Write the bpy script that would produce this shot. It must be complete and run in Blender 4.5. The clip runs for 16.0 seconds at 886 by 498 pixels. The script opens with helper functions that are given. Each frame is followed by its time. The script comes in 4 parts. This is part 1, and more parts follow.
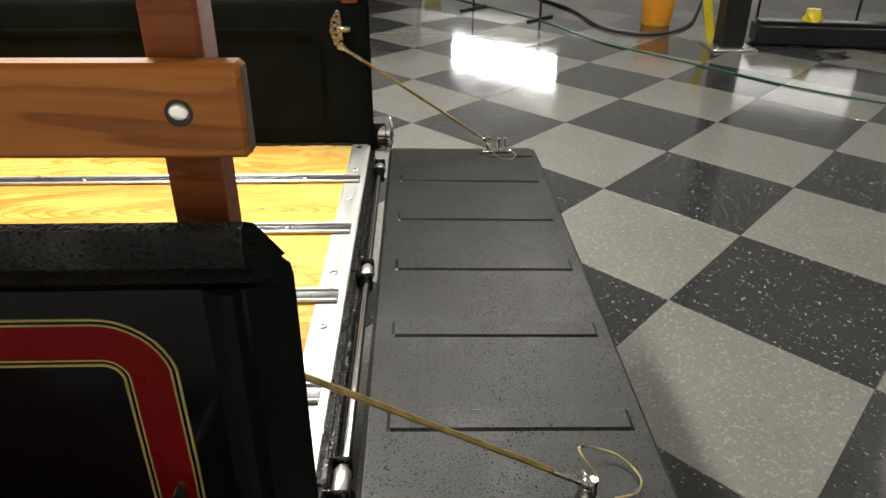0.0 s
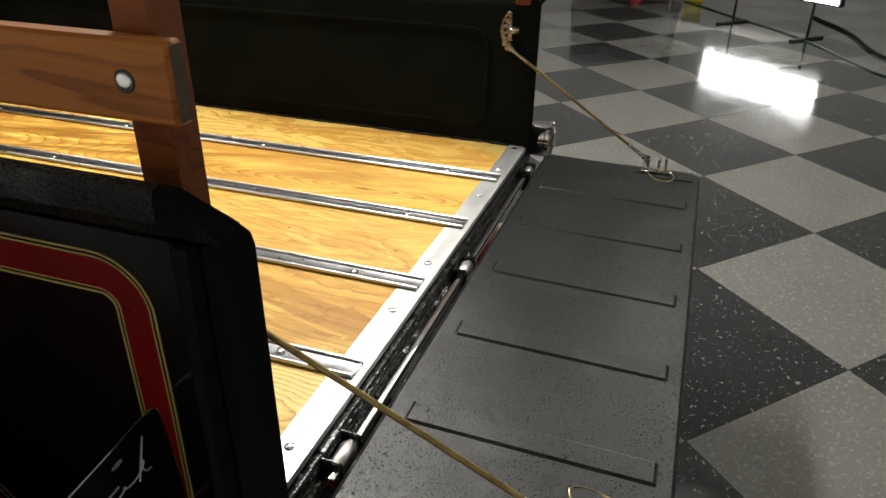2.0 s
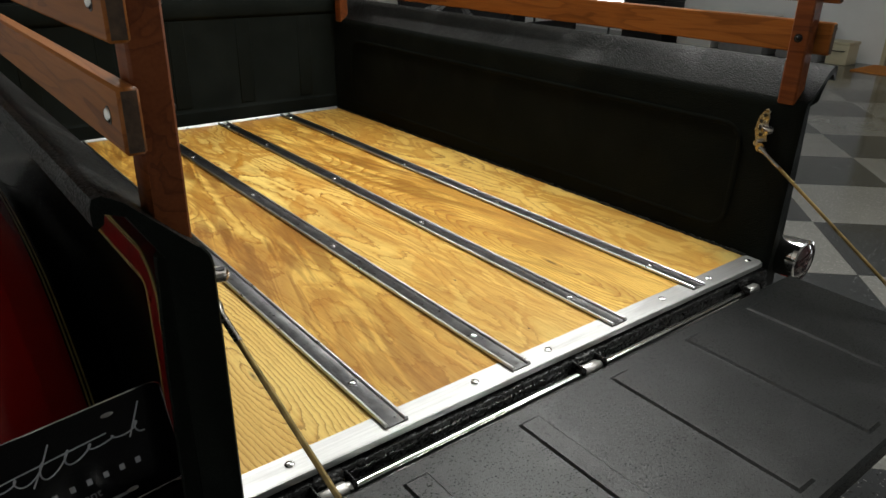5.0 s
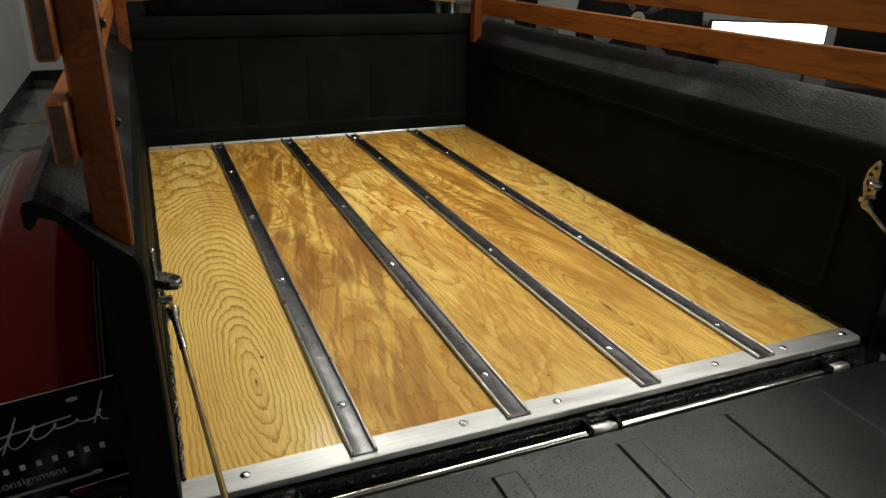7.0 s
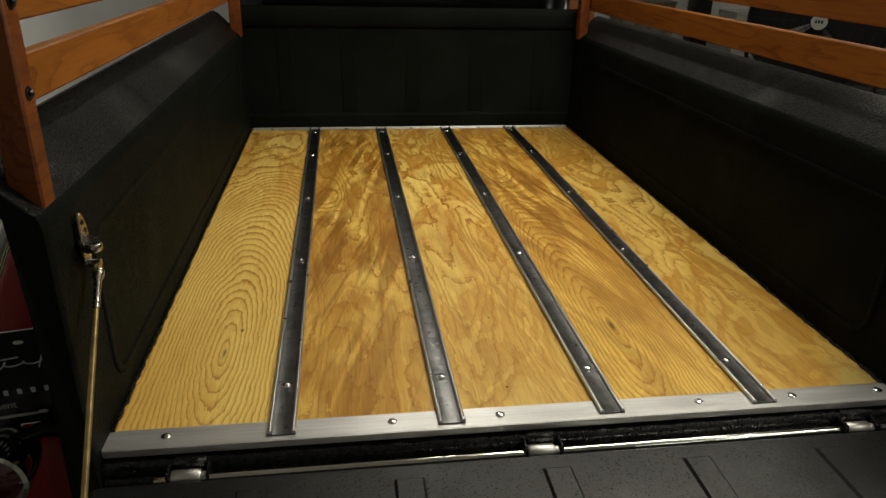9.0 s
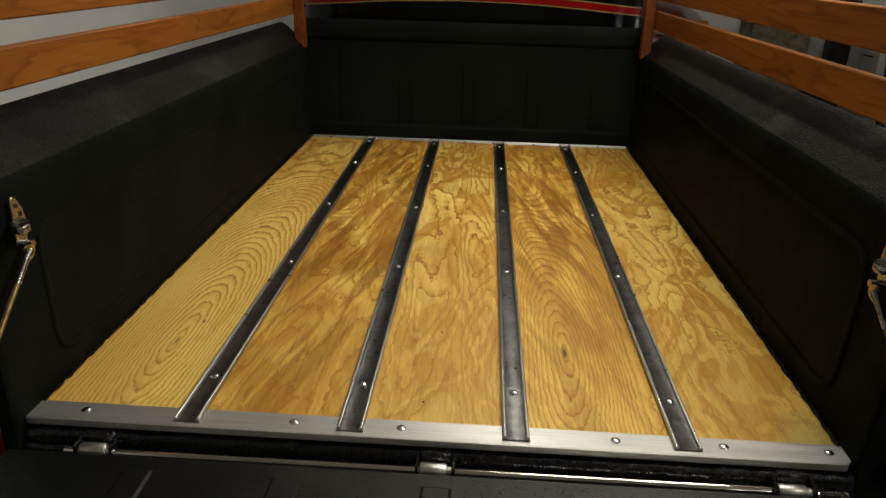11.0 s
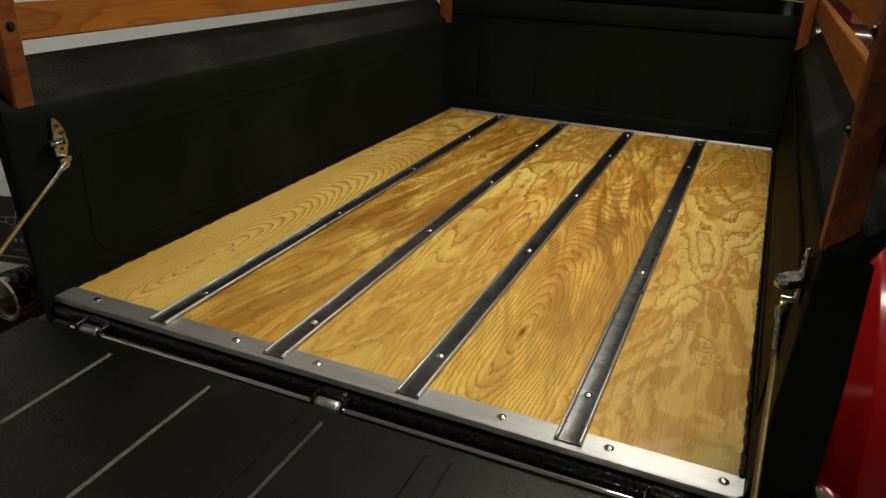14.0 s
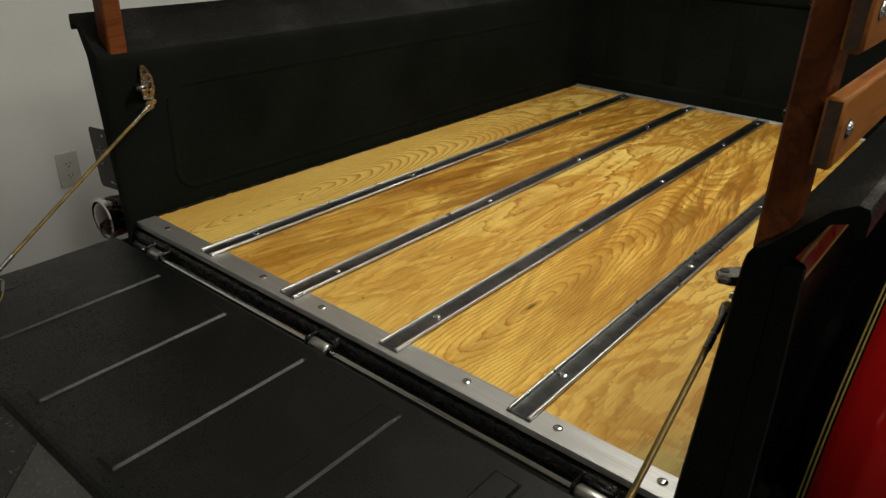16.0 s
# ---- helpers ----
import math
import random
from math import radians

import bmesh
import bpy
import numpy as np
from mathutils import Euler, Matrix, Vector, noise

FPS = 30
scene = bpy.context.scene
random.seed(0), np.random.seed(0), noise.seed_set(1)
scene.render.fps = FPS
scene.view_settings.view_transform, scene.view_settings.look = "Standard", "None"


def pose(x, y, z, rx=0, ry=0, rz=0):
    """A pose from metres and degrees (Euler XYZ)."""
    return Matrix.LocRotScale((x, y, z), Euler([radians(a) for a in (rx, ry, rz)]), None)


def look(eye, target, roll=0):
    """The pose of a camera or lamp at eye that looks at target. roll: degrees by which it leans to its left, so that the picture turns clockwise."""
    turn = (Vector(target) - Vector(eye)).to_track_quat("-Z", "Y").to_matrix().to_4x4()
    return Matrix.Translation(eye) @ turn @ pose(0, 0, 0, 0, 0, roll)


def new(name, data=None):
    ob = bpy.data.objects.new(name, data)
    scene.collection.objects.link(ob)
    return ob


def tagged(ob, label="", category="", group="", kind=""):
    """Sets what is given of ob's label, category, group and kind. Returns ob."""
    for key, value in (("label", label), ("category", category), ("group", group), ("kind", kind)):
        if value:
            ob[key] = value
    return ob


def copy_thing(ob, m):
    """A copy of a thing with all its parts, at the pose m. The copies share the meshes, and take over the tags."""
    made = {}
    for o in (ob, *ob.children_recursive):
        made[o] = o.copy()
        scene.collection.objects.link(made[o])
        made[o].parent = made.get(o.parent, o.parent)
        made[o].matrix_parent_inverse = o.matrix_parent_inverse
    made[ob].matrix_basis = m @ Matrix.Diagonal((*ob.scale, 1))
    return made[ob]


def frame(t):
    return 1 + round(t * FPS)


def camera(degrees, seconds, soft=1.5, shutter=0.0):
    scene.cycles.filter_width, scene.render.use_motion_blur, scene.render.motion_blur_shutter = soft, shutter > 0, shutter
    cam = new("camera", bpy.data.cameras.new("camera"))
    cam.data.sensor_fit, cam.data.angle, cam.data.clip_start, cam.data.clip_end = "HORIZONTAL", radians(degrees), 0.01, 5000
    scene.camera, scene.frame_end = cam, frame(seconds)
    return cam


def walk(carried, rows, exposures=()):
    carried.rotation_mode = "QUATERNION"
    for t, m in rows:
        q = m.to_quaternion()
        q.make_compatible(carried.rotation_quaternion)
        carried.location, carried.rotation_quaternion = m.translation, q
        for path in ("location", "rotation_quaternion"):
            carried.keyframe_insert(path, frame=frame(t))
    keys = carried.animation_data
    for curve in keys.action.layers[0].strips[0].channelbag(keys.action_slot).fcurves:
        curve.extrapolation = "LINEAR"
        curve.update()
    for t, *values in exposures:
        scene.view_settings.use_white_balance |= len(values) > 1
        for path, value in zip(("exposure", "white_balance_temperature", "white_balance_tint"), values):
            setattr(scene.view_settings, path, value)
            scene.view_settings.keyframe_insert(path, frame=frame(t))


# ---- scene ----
cam = camera(63.7, 16.0)
PATH = [
    (0, (-1.145, -0.14, 1.236), (0.616, -0.2, 0.291), 0.3),
    (0.5, (-1.146, -0.194, 1.234), (0.602, -0.094, 0.267), 0.4),
    (1, (-1.145, -0.248, 1.233), (0.577, -0.006, 0.245), 0.4),
    (1.5, (-1.129, -0.309, 1.234), (0.564, 0.079, 0.242), 0.6),
    (2, (-1.11, -0.376, 1.237), (0.558, 0.194, 0.293), 0.7),
    (2.5, (-1.09, -0.433, 1.24), (0.518, 0.335, 0.332), 0.7),
    (3, (-1.065, -0.492, 1.243), (0.469, 0.442, 0.363), 0.9),
    (3.5, (-1.024, -0.55, 1.246), (0.437, 0.535, 0.418), 1.0),
    (4, (-0.975, -0.606, 1.249), (0.383, 0.62, 0.44), 1.1),
    (4.2, (-0.953, -0.629, 1.249), (0.363, 0.642, 0.441), 1.1),
    (6.3, (-0.684, -0.785, 1.268), (0.165, 0.852, 0.495), 1.3),
    (6.5, (-0.655, -0.793, 1.268), (0.154, 0.866, 0.499), 1.3),
    (7, (-0.604, -0.808, 1.269), (0.115, 0.893, 0.502), 1.3),
    (7.5, (-0.514, -0.834, 1.269), (0.055, 0.924, 0.504), 1.3),
    (8, (-0.44, -0.85, 1.269), (0.037, 0.936, 0.505), 1.3),
    (8.5, (-0.361, -0.864, 1.268), (0.018, 0.944, 0.503), 1.3),
    (9, (-0.275, -0.873, 1.265), (-0.007, 0.947, 0.481), 1.4),
    (9.5, (-0.193, -0.875, 1.263), (-0.019, 0.951, 0.467), 1.5),
    (10, (-0.11, -0.88, 1.264), (-0.018, 0.954, 0.472), 1.6),
    (10.2, (-0.075, -0.881, 1.269), (-0.016, 0.959, 0.488), 1.5),
    (12.3, (0.252, -0.896, 1.266), (-0.118, 0.923, 0.524), 2.0),
    (12.5, (0.288, -0.89, 1.266), (-0.127, 0.92, 0.522), 1.9),
    (13, (0.381, -0.873, 1.267), (-0.146, 0.901, 0.509), 1.9),
    (13.5, (0.468, -0.851, 1.262), (-0.166, 0.881, 0.488), 1.9),
    (14, (0.533, -0.828, 1.258), (-0.188, 0.855, 0.453), 1.9),
    (14.5, (0.6, -0.801, 1.254), (-0.208, 0.826, 0.418), 1.9),
    (15, (0.667, -0.772, 1.254), (-0.231, 0.801, 0.406), 1.9),
    (15.5, (0.731, -0.739, 1.253), (-0.281, 0.756, 0.392), 1.9),
    (16, (0.798, -0.699, 1.254), (-0.33, 0.701, 0.378), 1.8),
]
walk(cam, [(t, look(eye, target, roll)) for t, eye, target, roll in PATH],
     exposures=[(0, 0.82, 6450, 10), (1, 0.61, 6400, 10), (2, 0.12, 6300, 9), (3, -0.24, 6100, 8), (4, -0.31, 6000, 8), (7, -0.73, 6400, 7), (9, -1.05, 6850, 6), (12, -1.06, 6900, 7), (16, -0.96, 6700, 6)])

# ---------------------------------------------------------------- light
world = bpy.data.worlds.new("room_air")
scene.world = world
world.use_nodes = True
world.node_tree.nodes["Background"].inputs[0].default_value = (0.75, 0.85, 1.0, 1)
world.node_tree.nodes["Background"].inputs[1].default_value = 0.01

CEIL = 3.55
# x, y, height, turn, watts; the second is an unseen fixture added as fill
FIXTURES = [(0.90, 0.78, 2.55, 0, 59), (0.35, 3.30, CEIL, 90, 32), (2.55, -0.9, CEIL, 0, 46), (3.0, -4.6, CEIL, 0, 14), (5.0, 4.6, CEIL, 0, 10)]
for fx, fy, fz, turn, watts in FIXTURES:
    lamp = bpy.data.lights.new("tube_light", "AREA")
    lamp.shape, lamp.size, lamp.size_y = "RECTANGLE", 1.2, 0.20
    lamp.energy, lamp.color = watts, (1.0, 0.955, 0.87)
    ob = new("tube_light", lamp)
    ob.matrix_world = pose(fx, fy, fz - 0.09, 0, 0, turn)


# ---------------------------------------------------------------- materials
def nodes_of(name):
    m = bpy.data.materials.new(name)
    m.use_nodes = True
    nt = m.node_tree
    return m, nt, nt.nodes["Principled BSDF"]


def add(nt, kind, **props):
    n = nt.nodes.new(kind)
    for k, v in props.items():
        if k in n.inputs:
            n.inputs[k].default_value = v
    return n


def ramp(nt, fac, stops):
    n = nt.nodes.new("ShaderNodeValToRGB")
    e = n.color_ramp.elements
    e[0].position, e[0].color = stops[0][0], (*stops[0][1], 1)
    e[1].position, e[1].color = stops[-1][0], (*stops[-1][1], 1)
    for p, c in stops[1:-1]:
        s = e.new(p)
        s.color = (*c, 1)
    nt.links.new(fac, n.inputs[0])
    return n.outputs[0]


def noise_tex(nt, vec, scale, detail=4.0, rough=0.55, dist=0.0):
    n = add(nt, "ShaderNodeTexNoise", Scale=scale, Detail=detail, Roughness=rough, Distortion=dist)
    if vec is not None:
        nt.links.new(vec, n.inputs["Vector"])
    return n.outputs["Fac"]


def coords(nt, scale=(1, 1, 1), loc=(0, 0, 0), shift=0.0, turn=0.0):
    tc = nt.nodes.new("ShaderNodeTexCoord")
    mp = nt.nodes.new("ShaderNodeMapping")
    mp.inputs["Scale"].default_value = scale
    mp.inputs["Location"].default_value = loc
    src = tc.outputs["Object"]
    if turn:
        rot = nt.nodes.new("ShaderNodeMapping")
        rot.inputs["Rotation"].default_value = (0, 0, radians(turn))
        nt.links.new(src, rot.inputs["Vector"])
        src = rot.outputs[0]
    nt.links.new(src, mp.inputs["Vector"])
    out = mp.outputs[0]
    if shift:
        info = nt.nodes.new("ShaderNodeObjectInfo")
        mul = nt.nodes.new("ShaderNodeMath")
        mul.operation = "MULTIPLY"
        mul.inputs[1].default_value = shift
        nt.links.new(info.outputs["Random"], mul.inputs[0])
        va = nt.nodes.new("ShaderNodeVectorMath")
        nt.links.new(out, va.inputs[0])
        nt.links.new(mul.outputs[0], va.inputs[1])
        out = va.outputs[0]
    return out


def math_node(nt, op, a, b=None):
    n = nt.nodes.new("ShaderNodeMath")
    n.operation = op
    for i, v in enumerate((a, b)):
        if v is None:
            continue
        if isinstance(v, (int, float)):
            n.inputs[i].default_value = v
        else:
            nt.links.new(v, n.inputs[i])
    return n.outputs[0]


def mixc(nt, fac, a, b, mode="MIX"):
    n = nt.nodes.new("ShaderNodeMix")
    n.data_type, n.blend_type = "RGBA", mode
    for sock, v in ((n.inputs[0], fac), (n.inputs[6], a), (n.inputs[7], b)):
        if isinstance(v, (int, float)):
            sock.default_value = v
        elif isinstance(v, tuple):
            sock.default_value = (*v, 1)
        else:
            nt.links.new(v, sock)
    return n.outputs[2]


def bump(nt, bsdf, height, strength, distance):
    n = nt.nodes.new("ShaderNodeBump")
    n.inputs["Strength"].default_value = strength
    n.inputs["Distance"].default_value = distance
    nt.links.new(height, n.inputs["Height"])
    nt.links.new(n.outputs[0], bsdf.inputs["Normal"])


def plain(name, col, rough, metal=0.0, var=0.12, scale=30.0, bumps=0.0, coat=0.0, bscale=300.0):
    m, nt, b = nodes_of(name)
    v = coords(nt)
    f = noise_tex(nt, v, scale, 5)
    lo = tuple(c * (1 - var) for c in col)
    hi = tuple(min(1, c * (1 + var)) for c in col)
    nt.links.new(ramp(nt, f, [(0.3, lo), (0.7, hi)]), b.inputs["Base Color"])
    g = noise_tex(nt, v, scale * 4, 3)
    r = math_node(nt, "MULTIPLY_ADD", g, 0.16)
    r.node.inputs[2].default_value = max(0.02, rough - 0.08)
    nt.links.new(r, b.inputs["Roughness"])
    b.inputs["Metallic"].default_value = metal
    b.inputs["Coat Weight"].default_value = coat
    b.inputs["Coat Roughness"].default_value = 0.04
    if bumps:
        bump(nt, b, noise_tex(nt, v, bscale, 3), bumps, 0.002)
    return m


def brushed(name, col, rough, metal):
    """Mill-finished strip: fine streaks along its length, dull patches and scratches."""
    m, nt, b = nodes_of(name)
    streak = noise_tex(nt, coords(nt, (6, 420, 420)), 1.0, 3.0, 0.6)
    patch = noise_tex(nt, coords(nt, (9, 40, 40)), 1.0, 4.0, 0.6)
    c = ramp(nt, streak, [(0.3, tuple(v * 0.82 for v in col)), (0.65, col)])
    nt.links.new(mixc(nt, ramp(nt, patch, [(0.45, (0, 0, 0)), (0.7, (0.35,) * 3)]), c, tuple(v * 0.6 for v in col)), b.inputs["Base Color"])
    nt.links.new(ramp(nt, math_node(nt, "ADD", math_node(nt, "MULTIPLY", patch, 0.6), math_node(nt, "MULTIPLY", streak, 0.4)), [(0.3, (rough - 0.08,) * 3), (0.7, (rough + 0.16,) * 3)]), b.inputs["Roughness"])
    b.inputs["Metallic"].default_value = metal
    bump(nt, b, streak, 0.08, 0.0008)
    return m


def plywood(name, light, dark, seed, freq, scale, knot, turn, bands, torn, mottle, flame, stain=None):
    """Rotary-cut veneer: growth rings as contours of a slow field, torn amber patches, soft mottling and flame streaks.
    The last four are weights along the plank, as (metres, weight); knot: centre, stretch, reach and ring pitch; stain: a bleached, olive patch by its middle and reach."""
    m, nt, b = nodes_of(name)
    amber, line = (0.59, 0.268, 0.029), (0.30, 0.118, 0.011)
    sep = nt.nodes.new("ShaderNodeSeparateXYZ")
    nt.links.new(coords(nt), sep.inputs[0])
    along = math_node(nt, "MULTIPLY", sep.outputs[1], 1 / 1.9)

    def weight(stops):
        return ramp(nt, along, [(y / 1.9, (w,) * 3) for y, w in stops])
    # slow field whose contours are the growth rings, jagged across the grain
    field = noise_tex(nt, coords(nt, (scale[0], scale[1], 1.0), (seed, seed * 1.7, 0)), 1.0, 1.0, 0.35, 0.5)
    wob = noise_tex(nt, coords(nt, (16, 26, 1), (seed, 0, 0)), 1.0, 3.0, 0.6)
    fibre = noise_tex(nt, coords(nt, (260, 9, 1), (0, seed, 0)), 1.0, 2.0)
    rag = math_node(nt, "ADD", math_node(nt, "MULTIPLY", wob, 1.1 / freq), math_node(nt, "MULTIPLY", fibre, 0.45 / freq))
    f = math_node(nt, "ADD", field, rag)
    if knot:
        dx = math_node(nt, "SUBTRACT", sep.outputs[0], knot[0])
        dy = math_node(nt, "MULTIPLY", math_node(nt, "SUBTRACT", sep.outputs[1], knot[1]), knot[2])
        d = math_node(nt, "SQRT", math_node(nt, "ADD", math_node(nt, "MULTIPLY", dx, dx), math_node(nt, "MULTIPLY", dy, dy)))
        fade = math_node(nt, "SUBTRACT", 1.5, math_node(nt, "MULTIPLY", d, knot[3]))
        fade.node.use_clamp = True
        ring = math_node(nt, "ADD", math_node(nt, "MULTIPLY", d, knot[4] / freq), math_node(nt, "ADD", math_node(nt, "MULTIPLY", field, knot[5]), rag))
        far = math_node(nt, "MULTIPLY", f, math_node(nt, "SUBTRACT", 1.0, fade))
        f = math_node(nt, "ADD", far, math_node(nt, "MULTIPLY", ring, fade))
    phase = math_node(nt, "FRACT", math_node(nt, "MULTIPLY", f, freq))
    late = ramp(nt, phase, [(0.0, (0.15,) * 3), (0.03, (0.0,) * 3), (0.40, (0.02,) * 3), (0.70, (0.30,) * 3), (0.86, (0.70,) * 3), (0.93, (1, 1, 1)), (0.985, (1, 1, 1)), (1.0, (0.15,) * 3)])
    slow = noise_tex(nt, coords(nt, (5, 1.3, 1), (seed, 7, 0)), 1.0, 3.0, 0.5, 0.4)
    base = ramp(nt, slow, [(0.35, light), (0.70, tuple(l * 0.50 + a_ * 0.50 for l, a_ in zip(light, amber)))])
    ringed = mixc(nt, ramp(nt, late, [(0.0, (0, 0, 0)), (0.75, (0.9,) * 3)]), base, amber)
    ringed = mixc(nt, ramp(nt, late, [(0.62, (0, 0, 0)), (1.0, (0.9,) * 3)]), ringed, line)
    col = mixc(nt, weight(bands), base, ringed)
    tn = noise_tex(nt, coords(nt, (8.0, 2.6, 1), (seed, 3, 0)), 1.0, 2.6, 0.5, 1.0)
    tmask = ramp(nt, math_node(nt, "ADD", tn, math_node(nt, "MULTIPLY", fibre, 0.03)), [(0.470, (0, 0, 0)), (0.522, (0.38,) * 3), (0.528, (0.95,) * 3), (0.585, (0.70,) * 3), (0.592, (0.20,) * 3), (0.625, (0.35,) * 3), (0.632, (0.95,) * 3), (0.70, (0.8,) * 3)])
    col = mixc(nt, math_node(nt, "MULTIPLY", tmask, weight(torn)), col, tuple(c * 0.92 for c in amber))
    mo = noise_tex(nt, coords(nt, (12, 2.8, 1), (seed + 2, 5, 0), 0.0, turn * 0.5), 1.0, 3.0, 0.55, 0.7)
    col = mixc(nt, math_node(nt, "MULTIPLY", ramp(nt, math_node(nt, "ADD", mo, math_node(nt, "MULTIPLY", fibre, 0.05)), [(0.49, (0, 0, 0)), (0.56, (0.7,) * 3), (0.66, (1, 1, 1))]), weight(mottle)), col, tuple(0.75 * d_ + 0.25 * a_ for d_, a_ in zip(dark, amber)))
    fl = noise_tex(nt, coords(nt, (26, 2.3, 1), (seed, 0, 0), 0.0, turn), 1.0, 3.5, 0.55, 1.0)
    env = noise_tex(nt, coords(nt, (7, 2.0, 1), (seed + 9, 0, 0)), 1.0, 2.0)
    k = math_node(nt, "MULTIPLY", ramp(nt, fl, [(0.48, (0, 0, 0)), (0.53, (0.55,) * 3), (0.60, (1, 1, 1))]), ramp(nt, env, [(0.36, (0.3,) * 3), (0.52, (1, 1, 1))]))
    col = mixc(nt, math_node(nt, "MULTIPLY", k, weight(flame)), col, tuple(c * 0.80 for c in dark))
    fine = noise_tex(nt, coords(nt, (330, 11, 1)), 1.0, 3.0)
    pores = noise_tex(nt, coords(nt, (620, 40, 1)), 1.0, 2.0)
    col = mixc(nt, 0.48, col, ramp(nt, fine, [(0.30, (0.74, 0.60, 0.42)), (0.54, (1, 1, 1))]), "MULTIPLY")
    col = mixc(nt, 0.32, col, ramp(nt, pores, [(0.30, (0.52, 0.40, 0.28)), (0.42, (1, 1, 1))]), "MULTIPLY")
    spot = noise_tex(nt, coords(nt, (42, 30, 1)), 1.0, 1.0)
    col = mixc(nt, ramp(nt, spot, [(0.80, (0, 0, 0)), (0.815, (0.85, 0.85, 0.85))]), col, tuple(c * 0.2 for c in dark))
    if knot:
        heart = math_node(nt, "ADD", d, math_node(nt, "MULTIPLY", wob, 0.006))
        col = mixc(nt, ramp(nt, heart, [(0.0050, (0.9,) * 3), (0.0066, (0, 0, 0))]), col, tuple(c * 0.25 for c in dark))
    if stain:
        sx = math_node(nt, "SUBTRACT", sep.outputs[0], stain[0])
        sy = math_node(nt, "SUBTRACT", sep.outputs[1], stain[1])
        sd = math_node(nt, "SQRT", math_node(nt, "ADD", math_node(nt, "MULTIPLY", sx, sx), math_node(nt, "MULTIPLY", sy, sy)))
        sd = math_node(nt, "ADD", sd, math_node(nt, "MULTIPLY", math_node(nt, "SUBTRACT", wob, 0.5), stain[2]))
        col = mixc(nt, ramp(nt, sd, [(stain[2] * 0.25, (0.6,) * 3), (stain[2], (0, 0, 0))]), col, (0.42, 0.36, 0.12))
    nt.links.new(col, b.inputs["Base Color"])
    nt.links.new(ramp(nt, slow, [(0.3, (0.36, 0.36, 0.36)), (0.7, (0.52, 0.52, 0.52))]), b.inputs["Roughness"])
    b.inputs["Specular IOR Level"].default_value = 0.28
    b.inputs["Coat Weight"].default_value = 0.10
    b.inputs["Coat Roughness"].default_value = 0.10
    bump(nt, b, math_node(nt, "ADD", fine, math_node(nt, "MULTIPLY", late, 0.6)), 0.14, 0.0015)
    return m


def timber(name, light, dark):
    """Varnished solid timber; grain along the longest side (object y or z)."""
    m, nt, b = nodes_of(name)
    v = coords(nt, (16, 1.6, 16), shift=5.0)
    f = noise_tex(nt, v, 1.0, 3, 0.5, 0.5)
    ph = math_node(nt, "FRACT", math_node(nt, "MULTIPLY", f, 7.0))
    fine = noise_tex(nt, coords(nt, (240, 12, 240)), 1.0, 3)
    col = ramp(nt, ph, [(0.0, light), (0.55, light), (0.9, dark), (1.0, light)])
    col = mixc(nt, 0.5, col, ramp(nt, f, [(0.3, dark), (0.65, light)]))
    col = mixc(nt, 0.6, col, ramp(nt, fine, [(0.3, (0.72, 0.66, 0.6)), (0.62, (1, 1, 1))]), "MULTIPLY")
    nt.links.new(col, b.inputs["Base Color"])
    b.inputs["Roughness"].default_value = 0.48
    b.inputs["Specular IOR Level"].default_value = 0.22
    b.inputs["Coat Weight"].default_value = 0.0
    b.inputs["Coat Roughness"].default_value = 0.2
    bump(nt, b, fine, 0.15, 0.001)
    return m


def liner(name, col, rough, strength, scale, sheen, pit=0.34, wear=1.0):
    """Sprayed textured coating: black, pebbled."""
    m, nt, b = nodes_of(name)
    v = coords(nt)
    peb = add(nt, "ShaderNodeTexVoronoi", Scale=scale)
    nt.links.new(v, peb.inputs["Vector"])
    g = noise_tex(nt, v, scale * 0.55, 4, 0.6)
    big = noise_tex(nt, v, 5.0, 3)
    h = math_node(nt, "ADD", math_node(nt, "MULTIPLY", peb.outputs["Distance"], -0.7), g)
    nt.links.new(ramp(nt, big, [(0.3, tuple(c * 0.8 for c in col)), (0.7, tuple(c * 1.3 for c in col))]), b.inputs["Base Color"])
    # gloss broken up by pits, rubbed patches a little brighter
    pits = noise_tex(nt, v, 330, 2, 0.5)
    worn = noise_tex(nt, v, 7, 5, 0.62, 0.4)
    r = math_node(nt, "ADD", ramp(nt, pits, [(0.38, (rough + pit,) * 3), (0.50, (rough - 0.06,) * 3)]), math_node(nt, "MULTIPLY", math_node(nt, "SUBTRACT", worn, 0.5), 0.35 * wear))
    nt.links.new(r, b.inputs["Roughness"])
    gloss = ramp(nt, worn, [(0.38, (sheen * (1 - 0.4 * wear),) * 3), (0.54, (sheen,) * 3), (0.66, (sheen * (1 + 1.3 * wear),) * 3)])
    nt.links.new(mixc(nt, 1.0, gloss, ramp(nt, pits, [(0.32, (0.20,) * 3), (0.39, (1, 1, 1))]), "MULTIPLY"), b.inputs["Specular IOR Level"])
    bump(nt, b, h, strength, 0.003)
    return m


